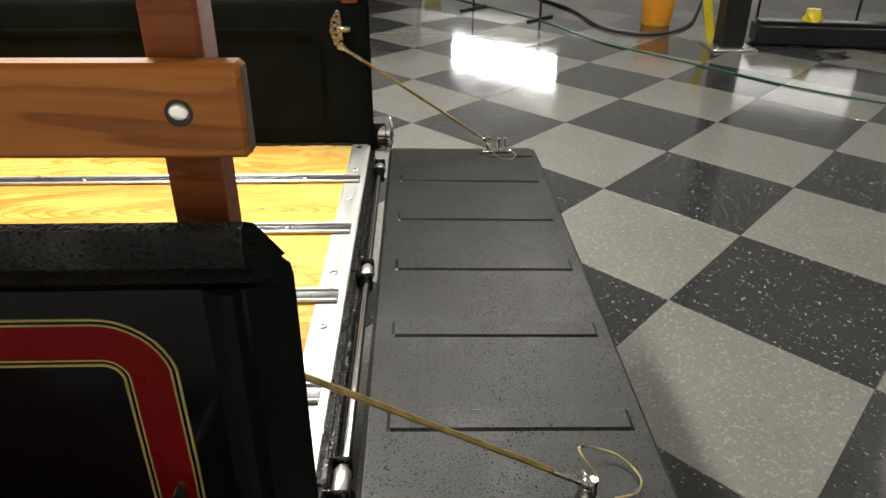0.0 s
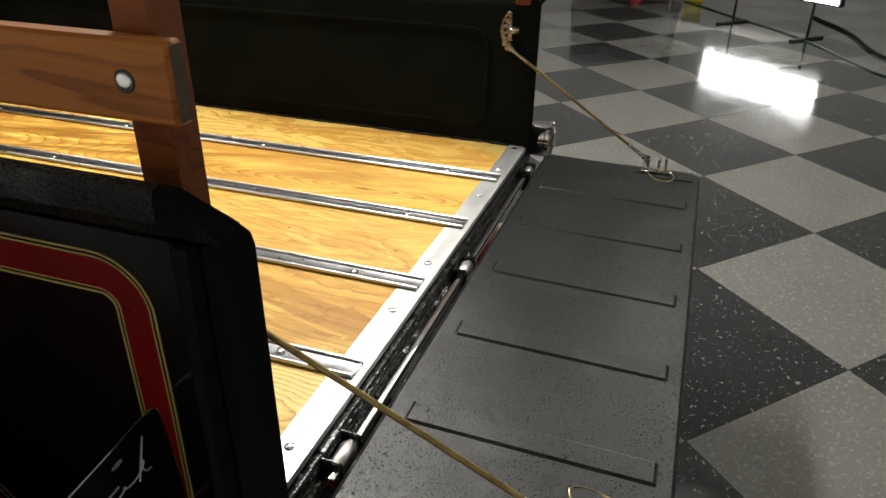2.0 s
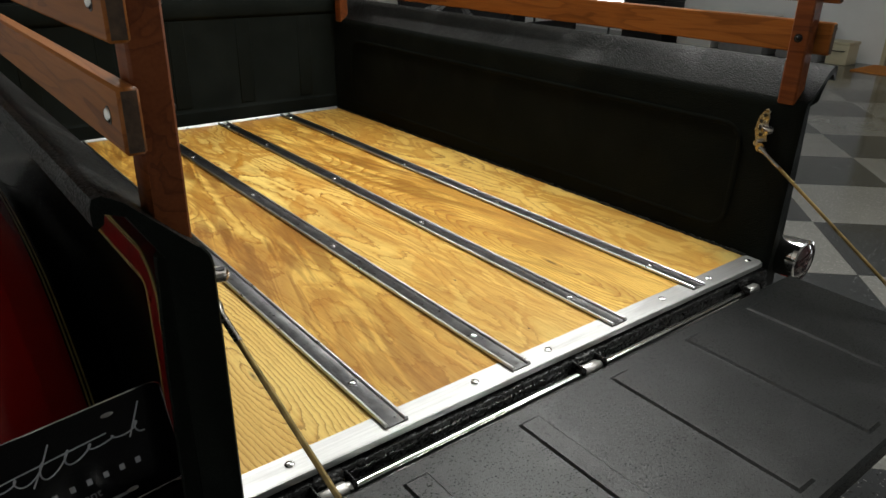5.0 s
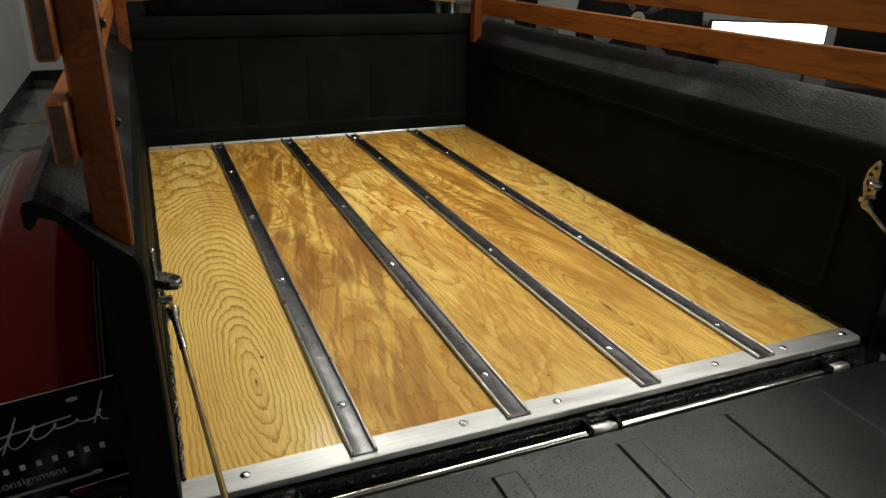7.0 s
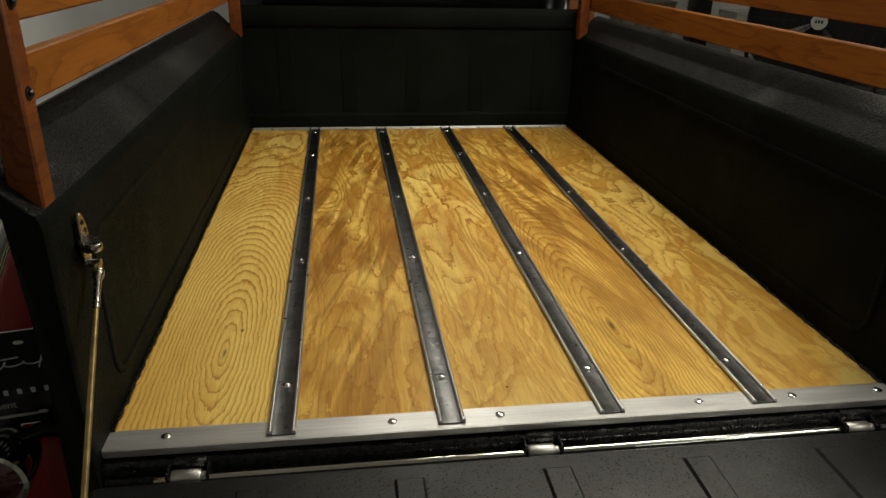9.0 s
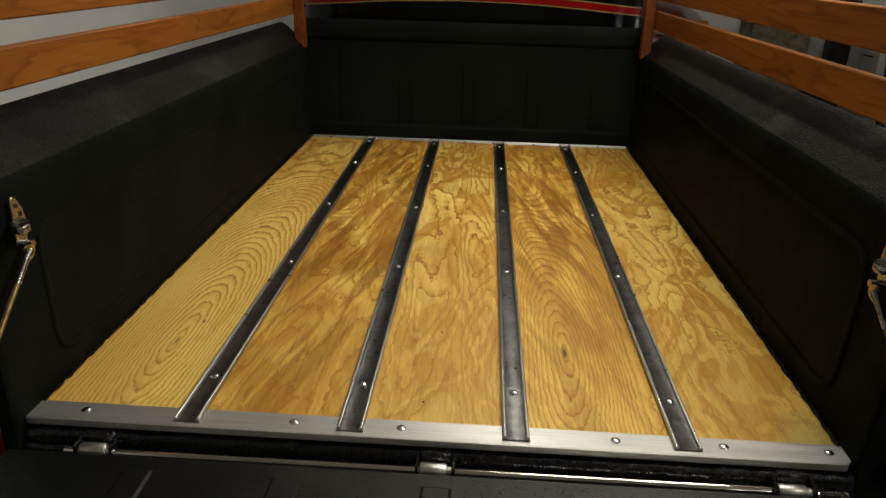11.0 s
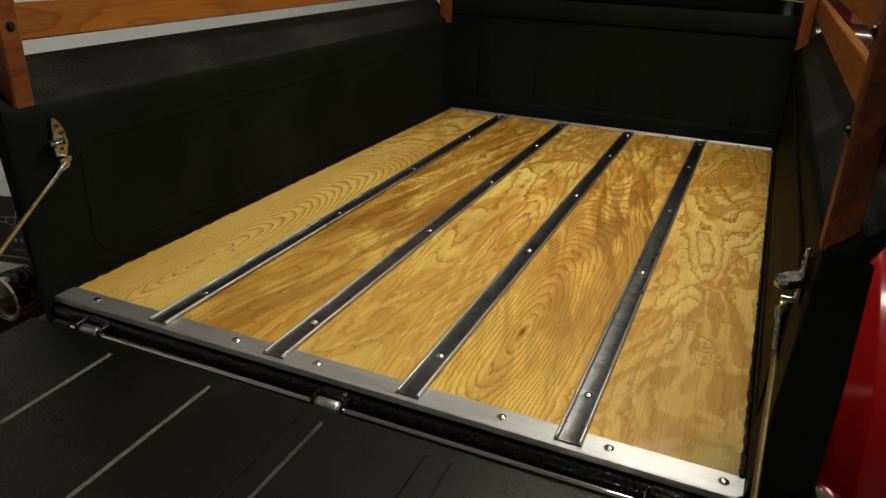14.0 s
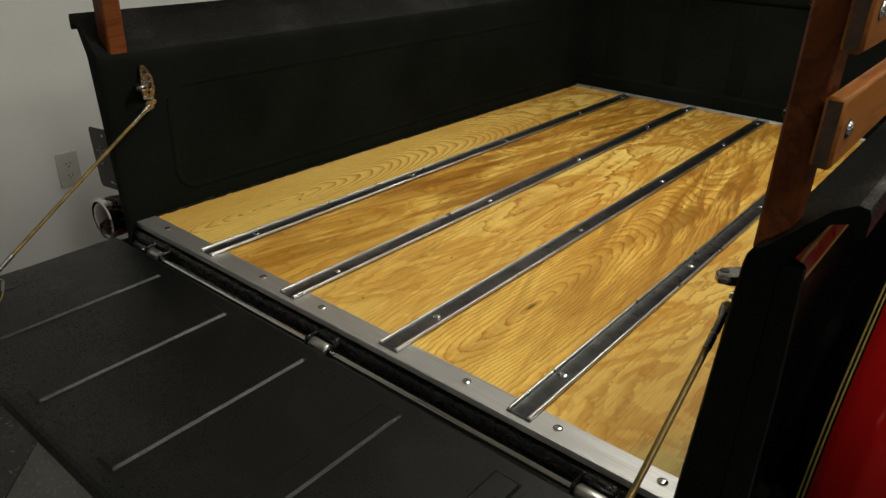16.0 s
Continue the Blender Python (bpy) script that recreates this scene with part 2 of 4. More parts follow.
def vct(name, base, fleck_light, fleck_dark, amount):
    """Waxed vinyl composition tile with through-going chips."""
    m, nt, b = nodes_of(name)
    v = coords(nt, (1, 1, 1), shift=13.0)
    f1 = noise_tex(nt, v, 85, 2, 0.5, 0.6)
    f2 = noise_tex(nt, coords(nt, (1, 1, 1), (3, 5, 0), shift=9.0), 120, 2, 0.5, 0.6)
    big = noise_tex(nt, v, 3.0, 4)
    col = ramp(nt, big, [(0.3, tuple(c * 0.92 for c in base)), (0.7, tuple(c * 1.08 for c in base))])
    col = mixc(nt, ramp(nt, f1, [(amount, (0, 0, 0)), (amount + 0.035, (0.75, 0.75, 0.75))]), col, fleck_light)
    col = mixc(nt, ramp(nt, f2, [(0.64, (0, 0, 0)), (0.67, (0.6, 0.6, 0.6))]), col, fleck_dark)
    nt.links.new(col, b.inputs["Base Color"])
    scuff = noise_tex(nt, coords(nt, (7, 7, 1)), 1.0, 6, 0.65)
    nt.links.new(ramp(nt, scuff, [(0.35, (0.08, 0.08, 0.08)), (0.75, (0.20, 0.20, 0.20))]), b.inputs["Roughness"])
    b.inputs["IOR"].default_value = 1.5
    bump(nt, b, noise_tex(nt, v, 9, 3), 0.05, 0.004)
    return m


def glow(name, col, strength):
    m, nt, b = nodes_of(name)
    b.inputs["Base Color"].default_value = (0.8, 0.8, 0.8, 1)
    b.inputs["Emission Color"].default_value = (*col, 1)
    b.inputs["Emission Strength"].default_value = strength
    return m


PALE, TAN, BROWN = (0.95, 0.705, 0.200), (0.91, 0.640, 0.158), (0.330, 0.134, 0.014)
PLY = [plywood("plywood_pale", PALE, (0.38, 0.150, 0.015), 2.0, 11, (6.0, 2.2), (-0.492, 0.245, 0.19, 2.4, 128, 0.60), 0,
               [(0, 0.65), (0.5, 0.90), (1.9, 1.0)], [(0, 0.0), (0.85, 0.05), (1.2, 0.55), (1.9, 0.7)], [(0, 0), (1.1, 0.0), (1.9, 0.2)], [(0, 0), (1.9, 0)]),
       plywood("plywood_brown", TAN, BROWN, 5.0, 12, (9.0, 1.6), None, 13,
               [(0, 0.60), (0.6, 0.75), (1.2, 1.0), (1.9, 1.0)], [(0, 0.50), (0.7, 0.60), (1.9, 0.6)], [(0, 0.35), (0.5, 0.6), (0.9, 0.8), (1.9, 0.85)], [(0, 0.35), (0.4, 0.75), (1.9, 0.85)]),
       plywood("plywood_mid", PALE, BROWN, 8.5, 13, (9.0, 1.5), None, -12,
               [(0, 0.45), (0.4, 0.60), (0.8, 0.95), (1.9, 1.0)], [(0, 0.45), (0.5, 0.60), (1.1, 0.85), (1.9, 0.9)], [(0, 0.15), (0.5, 0.35), (1.0, 0.25), (1.9, 0.3)], [(0, 0.15), (0.6, 0.2), (1.9, 0.15)]),
       plywood("plywood_dark", TAN, BROWN, 12.0, 12, (8.0, 1.7), (0.225, 0.275, 0.17, 3.0, 120, 0.75), -12,
               [(0, 0.75), (0.8, 1.0), (1.9, 0.95)], [(0, 0.20), (0.8, 0.40), (1.9, 0.6)], [(0, 0.30), (0.6, 0.5), (1.0, 0.8), (1.9, 0.85)], [(0, 0.25), (0.6, 0.5), (0.9, 0.8), (1.9, 0.6)]),
       plywood("plywood_gold", PALE, BROWN, 15.0, 12, (7.0, 1.5), None, 9,
               [(0, 0.45), (0.7, 0.65), (1.2, 1.0), (1.9, 1.0)], [(0, 0.65), (0.5, 0.90), (1.1, 0.9), (1.9, 0.7)], [(0, 0.10), (0.8, 0.12), (1.9, 0.15)], [(0, 0.05), (1.9, 0.1)], (0.600, 0.045, 0.085))]
STAKE = timber("varnished_timber", (0.355, 0.126, 0.021), (0.15, 0.044, 0.008))
POST = timber("red_stained_timber", (0.22, 0.064, 0.016), (0.10, 0.026, 0.007))
ENDGRAIN = plain("end_grain", (0.075, 0.045, 0.026), 0.8, var=0.35, scale=90, bumps=0.3)
LINER = liner("bed_liner", (0.0078, 0.0092, 0.0078), 0.50, 0.34, 380, 0.014, 0.14)
GATE = liner("tailgate_liner", (0.0016, 0.0023, 0.0019), 0.41, 0.16, 560, 0.41, 0.14, 0.25)
RAILTOP = liner("rubbed_rail_liner", (0.0058, 0.0060, 0.0053), 0.42, 0.55, 300, 0.15, 0.30)
BLACK = plain("black_enamel", (0.0022, 0.0022, 0.0022), 0.16, coat=0.0, scale=6)
BLACK.node_tree.nodes["Principled BSDF"].inputs["Specular IOR Level"].default_value = 0.2
BEAM = plain("black_lumpy_paint", (0.004, 0.004, 0.004), 0.28, var=0.3, scale=50, bumps=0.8, bscale=90)
RED = plain("red_enamel", (0.19, 0.0035, 0.0035), 0.2, coat=0.3, scale=5, var=0.06)
RED.node_tree.nodes["Principled BSDF"].inputs["Specular IOR Level"].default_value = 0.15
GOLD = plain("gold_pinstripe", (0.27, 0.20, 0.06), 0.35, scale=40)
ALU = brushed("brushed_aluminium", (0.74, 0.74, 0.73), 0.36, 0.85)
STRIP = plain("satin_steel_strip", (0.21, 0.21, 0.212), 0.30, 1.0, var=0.35, scale=24, bumps=0.6, bscale=36)
BEAD = plain("polished_bead", (0.74, 0.74, 0.73), 0.30, 1.0, var=0.06, scale=9)
CHROME = plain("chrome", (0.80, 0.79, 0.77), 0.07, 1.0, var=0.04)
SATIN = plain("dull_plated_steel", (0.42, 0.40, 0.37), 0.26, 1.0, var=0.2, scale=40)
STRIPE = plain("red_stripe_paint", (0.105, 0.003, 0.003), 0.3, scale=8, var=0.08)
STRIPE.node_tree.nodes["Principled BSDF"].inputs["Specular IOR Level"].default_value = 0.1
BOLT = plain("stainless_bolt", (0.75, 0.75, 0.74), 0.2, 1.0)
ZINC = plain("brass_zinc_plating", (0.52, 0.40, 0.17), 0.32, 0.9, var=0.3, scale=60)
RUST = plain("aged_cadmium_rod", (0.26, 0.185, 0.07), 0.42, 0.65, var=0.35, scale=50)
LENS = plain("red_lens", (0.035, 0.001, 0.001), 0.08, coat=1.0)
PLATE = plain("black_plate", (0.003, 0.003, 0.004), 0.2)
PLATE.node_tree.nodes["Principled BSDF"].inputs["Specular IOR Level"].default_value = 0.2
SILVER = plain("silver_print", (0.42, 0.43, 0.46), 0.35, scale=50)
WALL = plain("painted_wall", (0.87, 0.88, 0.87), 0.6, var=0.03, scale=3, bumps=0.12, bscale=160)
CEILM = plain("ceiling_paint", (0.80, 0.80, 0.78), 0.8, var=0.04, scale=3)
BASE = plain("black_vinyl_base", (0.010, 0.010, 0.010), 0.4)
TILE_L = vct("light_vinyl_tile", (0.170, 0.167, 0.153), (0.26, 0.252, 0.236), (0.112, 0.108, 0.100), 0.585)
TILE_D = vct("dark_vinyl_tile", (0.030, 0.031, 0.032), (0.33, 0.33, 0.32), (0.012, 0.012, 0.012), 0.655)
GROUT = plain("tile_joint", (0.10, 0.10, 0.095), 0.5)
DARKM = plain("dark_steel", (0.012, 0.012, 0.013), 0.4, 0.3)
RUBBER = plain("black_rubber", (0.012, 0.012, 0.012), 0.6)
YELLOW = plain("yellow_vinyl", (0.62, 0.50, 0.02), 0.45)
ORANGE = plain("orange_plastic", (0.72, 0.30, 0.02), 0.5)
REDP = plain("red_plastic", (0.30, 0.012, 0.010), 0.4)
GREEN = plain("green_cord", (0.02, 0.09, 0.06), 0.45)
CREAM = plain("cream_paint", (0.58, 0.53, 0.36), 0.45, var=0.04)
STEEL = plain("stainless_sheet", (0.55, 0.54, 0.52), 0.40, 1.0, var=0.1, scale=8)
MAT = plain("orange_mat", (0.55, 0.20, 0.025), 0.85, bumps=0.6)
CLOTH = plain("black_cloth", (0.009, 0.009, 0.010), 0.85, bumps=0.4)
TANHIDE = plain("tan_leather", (0.30, 0.10, 0.018), 0.45, var=0.15, scale=20)
MAROON = plain("maroon_enamel", (0.07, 0.004, 0.005), 0.15, coat=0.8)
GREYM = plain("grey_paint", (0.22, 0.22, 0.22), 0.5)
TANPANEL = plain("mottled_tan_board", (0.20, 0.17, 0.12), 0.8, var=0.45, scale=14)
IVORY = plain("ivory_plastic", (0.62, 0.61, 0.57), 0.35, var=0.03)
SLOT = plain("dark_slot", (0.02, 0.02, 0.02), 0.5)
TUBE = glow("tube_diffuser", (1.0, 0.94, 0.82), 9.0)
PANEL = glow("panel_diffuser", (1.0, 0.98, 0.94), 14.0)
STRIPL = glow("strip_diffuser", (1.0, 0.98, 0.94), 8.0)
DIM = glow("dim_diffuser", (1.0, 0.97, 0.93), 0.75)


# ---------------------------------------------------------------- mesh helpers
def box(x0, x1, y0, y1, z0, z1, b=0.0, seg=1):
    bm = bmesh.new()
    bmesh.ops.create_cube(bm, size=1)
    for v in bm.verts:
        v.co = ((x0 + x1) / 2 + v.co.x * (x1 - x0), (y0 + y1) / 2 + v.co.y * (y1 - y0), (z0 + z1) / 2 + v.co.z * (z1 - z0))
    if b:
        bmesh.ops.bevel(bm, geom=bm.edges[:], offset=b, segments=seg, affect="EDGES", profile=0.6)
    return bm


def quads(bm, rings, close=True, caps=True):
    """Skin over rings of equal length."""
    vs = [[bm.verts.new(p) for p in r] for r in rings]
    n = len(rings[0])
    for a, b in zip(vs, vs[1:]):
        for i in range(n if close else n - 1):
            j = (i + 1) % n
            bm.faces.new((a[i], a[j], b[j], b[i]))
    if caps and close:
        bm.faces.new(vs[0][::-1])
        bm.faces.new(vs[-1])
    return bm


def tube(points, r, n=10, bm=None):
    bm = bm or bmesh.new()
    pts = [Vector(p) for p in points]
    rings, up = [], Vector((0.13, 0.31, 1)).normalized()
    for i, p in enumerate(pts):
        d = (pts[min(i + 1, len(pts) - 1)] - pts[max(i - 1, 0)]).normalized()
        s = d.cross(up)
        s = s.normalized() if s.length > 1e-4 else Vector((1, 0, 0))
        u = s.cross(d)
        rr = r[i] if isinstance(r, (list, tuple)) else r
        rings.append([p + (s * math.cos(a) + u * math.sin(a)) * rr for a in (2 * math.pi * k / n for k in range(n))])
    return quads(bm, rings)


def lathe(profile, m, n=24, bm=None):
    """profile: (radius, height) pairs about the local z of m."""
    bm = bm or bmesh.new()
    rings = [[m @ Vector((max(r, 1e-5) * math.cos(a), max(r, 1e-5) * math.sin(a), h)) for a in (2 * math.pi * k / n for k in range(n))] for r, h in profile]
    return quads(bm, rings)


def prism(poly, axis, a0, a1, b=0.0):
    """poly in the two other axes, in order; extruded along axis."""
    bm = bmesh.new()

    def at(u, v, a):
        return {"x": (a, u, v), "y": (u, a, v), "z": (u, v, a)}[axis]
    quads(bm, [[at(u, v, a0) for u, v in poly], [at(u, v, a1) for u, v in poly]])
    if b:
        bmesh.ops.bevel(bm, geom=bm.edges[:], offset=b, segments=1, affect="EDGES")
    return bm


def smooth_path(pts, n=8):
    """Catmull-Rom through points."""
    P = [Vector(p) for p in pts]
    P = [2 * P[0] - P[1]] + P + [2 * P[-1] - P[-2]]
    out = []
    for a, b, c, d in zip(P, P[1:], P[2:], P[3:]):
        for k in range(n):
            t = k / n
            out.append(0.5 * (2 * b + (c - a) * t + (2 * a - 5 * b + 4 * c - d) * t * t + (3 * b - a - 3 * c + d) * t ** 3))
    return out + [P[-2]]


def mesh_of(name, bm, mat, angle=38):
    bmesh.ops.recalc_face_normals(bm, faces=bm.faces)
    me = bpy.data.meshes.new(name)
    bm.to_mesh(me)
    bm.free()
    me.polygons.foreach_set("use_smooth", [True] * len(me.polygons))
    me.set_sharp_from_angle(angle=radians(angle))
    me.materials.append(mat)
    return me


def part(name, bm, mat, parent, label="", angle=38):
    ob = new(name, mesh_of(name, bm, mat, angle))
    if parent is not None:
        ob.parent = parent
    return tagged(ob, label)


def thing(name, label, category, group="", kind="", at=(0, 0, 0)):
    ob = new(name)
    ob.empty_display_size = 0.1
    ob.location = at
    return tagged(ob, label, category, group, kind)


def joined(bms):
    out = bmesh.new()
    for bm in bms:
        me = bpy.data.meshes.new("tmp")
        bm.to_mesh(me)
        bm.free()
        out.from_mesh(me)
        bpy.data.meshes.remove(me)
    return out


def dome(r, h, m, n=12):
    return lathe([(r, 0), (r * 0.96, h * 0.4), (r * 0.75, h * 0.75), (r * 0.4, h * 0.95), (0, h)], m, n)


# ---------------------------------------------------------------- the room
WX0, WX1, WY0, WY1 = -1.61, 8.26, -6.2, 7.43
TX, TY = 0.4555, 0.4205          # half diagonals of one chequer square


def room():
    fl = part("floor", box(WX0 - 0.2, WX1 + 0.2, WY0 - 0.2, WY1 + 0.2, -0.12, -0.0035), GROUT, None)
    tagged(fl, "waxed black and grey chequered vinyl tile floor", "floor", kind="structure")
    for name, b, lab in (("wall_west", (WX0 - 0.15, WX0, WY0 - 0.15, WY1 + 0.15, 0, CEIL), "plain white painted wall beside the truck"),
                         ("wall_north", (WX0, WX1, WY1, WY1 + 0.15, 0, CEIL), "plain white painted wall ahead of the truck"),
                         ("wall_south", (WX0, WX1, WY0 - 0.15, WY0, 0, CEIL), "plain white painted wall behind the truck")):
        tagged(part(name, box(*b), WALL, None), lab, "wall", kind="structure")
    dy0, dy1, dh = 1.77, 2.77, 2.1
    bm = joined([box(WX1, WX1 + 0.15, WY0 - 0.15, dy0, 0, CEIL), box(WX1, WX1 + 0.15, dy1, WY1 + 0.15, 0, CEIL), box(WX1, WX1 + 0.15, dy0, dy1, dh, CEIL)])
    tagged(part("wall_east", bm, WALL, None), "plain white painted wall with a cream door", "wall", kind="structure")
    tagged(part("ceiling", box(WX0 - 0.15, WX1 + 0.15, WY0 - 0.15, WY1 + 0.15, CEIL, CEIL + 0.1), CEILM, None), "plain pale ceiling over the showroom", "ceiling", kind="structure")
    for name, b in (("baseboard_west", (WX0, WX0 + 0.008, WY0, WY1 - 0.008, 0, 0.1)), ("baseboard_north", (WX0, WX1, WY1 - 0.008, WY1, 0, 0.1))):
        tagged(part(name, box(*b, b=0.002), BASE, None), "black vinyl cove baseboard along the wall", "baseboard", kind="structure")
    # cream door with a kick plate
    d = thing("door_1", "closed cream door with stainless kick plate", "door", kind="structure", at=(WX1, 2.30, 0))

    def put(n, bm_, mat, lab=""):
        o = part(n, bm_, mat, d, lab)
        o.matrix_parent_inverse = Matrix.Translation((-WX1, -2.30, 0))
        return o
    put("door_leaf", box(WX1 + 0.02, WX1 + 0.06, dy0 + 0.05, dy1 - 0.05, 0.008, dh - 0.05, 0.003), CREAM)
    put("kick_plate", box(WX1 + 0.012, WX1 + 0.019, dy0 + 0.13, dy1 - 0.13, 0.05, 0.30, 0.001), STEEL, "brushed stainless kick plate")
    put("door_frame", joined([box(WX1 - 0.02, WX1 + 0.07, dy0, dy0 + 0.05, 0, dh, 0.004), box(WX1 - 0.02, WX1 + 0.07, dy1 - 0.05, dy1, 0, dh, 0.004),
                              box(WX1 - 0.02, WX1 + 0.07, dy0 + 0.05, dy1 - 0.05, dh - 0.05, dh, 0.004)]), CREAM)


def ceiling_lights():
    src = None
    for fx, fy, fz, turn, _ in FIXTURES:
        if src is None:
            src = thing("ceiling_light", "lit fluorescent ceiling fixture with white diffuser", "ceiling light", "ceiling fixtures")
            part("housing", box(-0.64, 0.64, -0.17, 0.17, -0.04, 0, 0.006), IVORY, src)
            part("diffuser", box(-0.60, 0.60, -0.14, 0.14, -0.065, -0.041, 0.004), TUBE, src)
            src.matrix_basis = pose(fx, fy, fz, 0, 0, turn)
            for x in (-0.5, 0.5):
                part("hanger", tube([(x, 0, 0), (x, 0, CEIL - fz)], 0.004, 6), DARKM, src)
        else:
            o = copy_thing(src, pose(fx, fy, fz, 0, 0, turn))
            for child in list(o.children):
                if child.name.startswith("hanger"):
                    bpy.data.objects.remove(child)


def wall_outlet():
    o = thing("wall_outlet", "ivory duplex wall outlet on white wall", "outlet", at=(WX0, 0.265, 0.408))
    part("cover_plate", box(0, 0.006, -0.036, 0.036, -0.058, 0.058, 0.002), IVORY, o)
    for z in (-0.020, 0.020):
        s = part("socket", lathe([(0.0165, 0), (0.0165, 0.002), (0, 0.002)], pose(0.0055, 0, z, 0, 90, 0), 20), IVORY, o)
        part("slot", joined([box(0.0072, 0.0082, -0.0075, -0.0055, z - 0.003, z + 0.006), box(0.0072, 0.0082, 0.0055, 0.0075, z - 0.003, z + 0.006), box(0.0072, 0.0082, -0.002, 0.002, z - 0.011, z - 0.007)]), SLOT, s)


# ---------------------------------------------------------------- the pickup truck
Z = 0.60
REAR = [-0.624, -0.378, -0.126, 0.126, 0.381, 0.615]
FRONT = [-0.620, -0.378, -0.126, 0.126, 0.381, 0.628]
LEN = 1.885


def edge(i, y):
    return REAR[i] + (FRONT[i] - REAR[i]) * y / LEN


def lumpy_bar(x0, x1, y, r, z, h, seed):
    """Bar of uneven half-round section, thick with old paint."""
    rnd = random.Random(seed)
    n = 120
    rings = []
    for j in range(n + 1):
        x = x0 + (x1 - x0) * j / n
        k = 1 + 0.10 * (rnd.random() - 0.5)
        dz = 0.0016 * (rnd.random() - 0.5)
        rings.append([(x, y + r, z - h), (x, y + r, z + h + dz), (x, y - r * 0.55 * k, z + h * 0.96 + dz), (x, y - r * 0.95 * k, z + h * 0.55), (x, y - r * k, z - h * 0.2), (x, y - r * 0.8, z - h)])
    return quads(bmesh.new(), rings)


def bed_floor(truck):
    fl = part("bed_floor", prism([(-0.66, 0.0), (0.64, 0.0), (0.655, 1.91), (-0.65, 1.91)], "z", Z - 0.05, Z - 0.021), BEAM, truck)
    for i in range(5):
        y0, y1 = 0.028, LEN
        g = 0.002
        poly = [(edge(i, y0) + g, y0), (edge(i + 1, y0) - g, y0), (edge(i + 1, y1) - g, y1), (edge(i, y1) + g, y1)]
        part("plank", prism(poly, "z", Z - 0.019, Z), PLY[i], fl, ("pale varnished plywood plank with a knot", "brown streaked varnished plywood plank", "varnished plywood plank",
                                                                 "dark streaked varnished plywood plank", "golden varnished plywood plank")[i])
    # bed strips: channel with two rolled beads
    prof = [(-0.0205, 0), (-0.0205, 0.002), (-0.0150, 0.0028), (-0.0128, 0.0022), (0.0128, 0.0022), (0.0150, 0.0028), (0.0205, 0.002), (0.0205, 0)]
    bolts = (0.125, 0.623, 1.052, 1.50, 1.82)
    for i in range(1, 5):
        rings = []
        for y in (0.0, 0.3, 0.6, 0.9, 1.2, 1.55, LEN - 0.004):
            rings.append([(edge(i, y) + u, y, Z + 0.0015 + w) for u, w in prof])
        st = part("bed_strip", quads(bmesh.new(), rings), STRIP, truck, "polished steel bed strip with bolts")
        for u in (-0.0172, 0.0172):
            part("bead", tube([(edge(i, y) + u, y, Z + 0.0052) for y in (0.001, 0.6, 1.2, LEN - 0.006)], 0.0034, 12), BEAD, st)
        for y in bolts:
            part("bolt", dome(0.0075, 0.004, pose(edge(i, y), y, Z + 0.004)), BOLT, st)
    sill = part("rear_sill", joined([prism([(-0.634, 0.002), (-0.624, -0.009), (0.608, -0.009), (0.617, 0.0), (0.617, 0.036), (-0.634, 0.036)], "z", Z - 0.003, Z + 0.0012, 0.0006),
                                     box(-0.624, 0.608, -0.011, -0.0092, Z - 0.010, Z + 0.001)]), ALU, truck, "bright aluminium rear sill strip")
    for x in (-0.543, -0.215, -0.049, 0.276, 0.437, 0.591):
        part("bolt", dome(0.0075, 0.0035, pose(x, 0.0155, Z + 0.001)), BOLT, sill)
    fs = part("front_sill", joined([box(-0.611, 0.618, LEN - 0.016, LEN + 0.003, Z + 0.0003, Z + 0.0025, 0.0006), tube([(-0.611, LEN - 0.005, Z + 0.0030), (0.618, LEN - 0.005, Z + 0.0030)], 0.0050, 12)]), ALU, truck, "bright aluminium front sill strip")
    for x in (-0.54, -0.26, -0.01, 0.26, 0.51):
        part("bolt", dome(0.006, 0.003, pose(x, LEN - 0.012, Z + 0.0022)), BOLT, fs)
    # rear cross member
    part("cross_member", joined([box(-0.655, 0.640, -0.004, 0.030, Z - 0.10, Z - 0.004, 0.004), lumpy_bar(-0.630, 0.616, -0.0135, 0.0095, Z - 0.026, 0.012, 3), lumpy_bar(-0.622, 0.610, -0.0190, 0.0110, Z - 0.046, 0.010, 8)]), BEAM, truck, "lumpy black painted cross member")


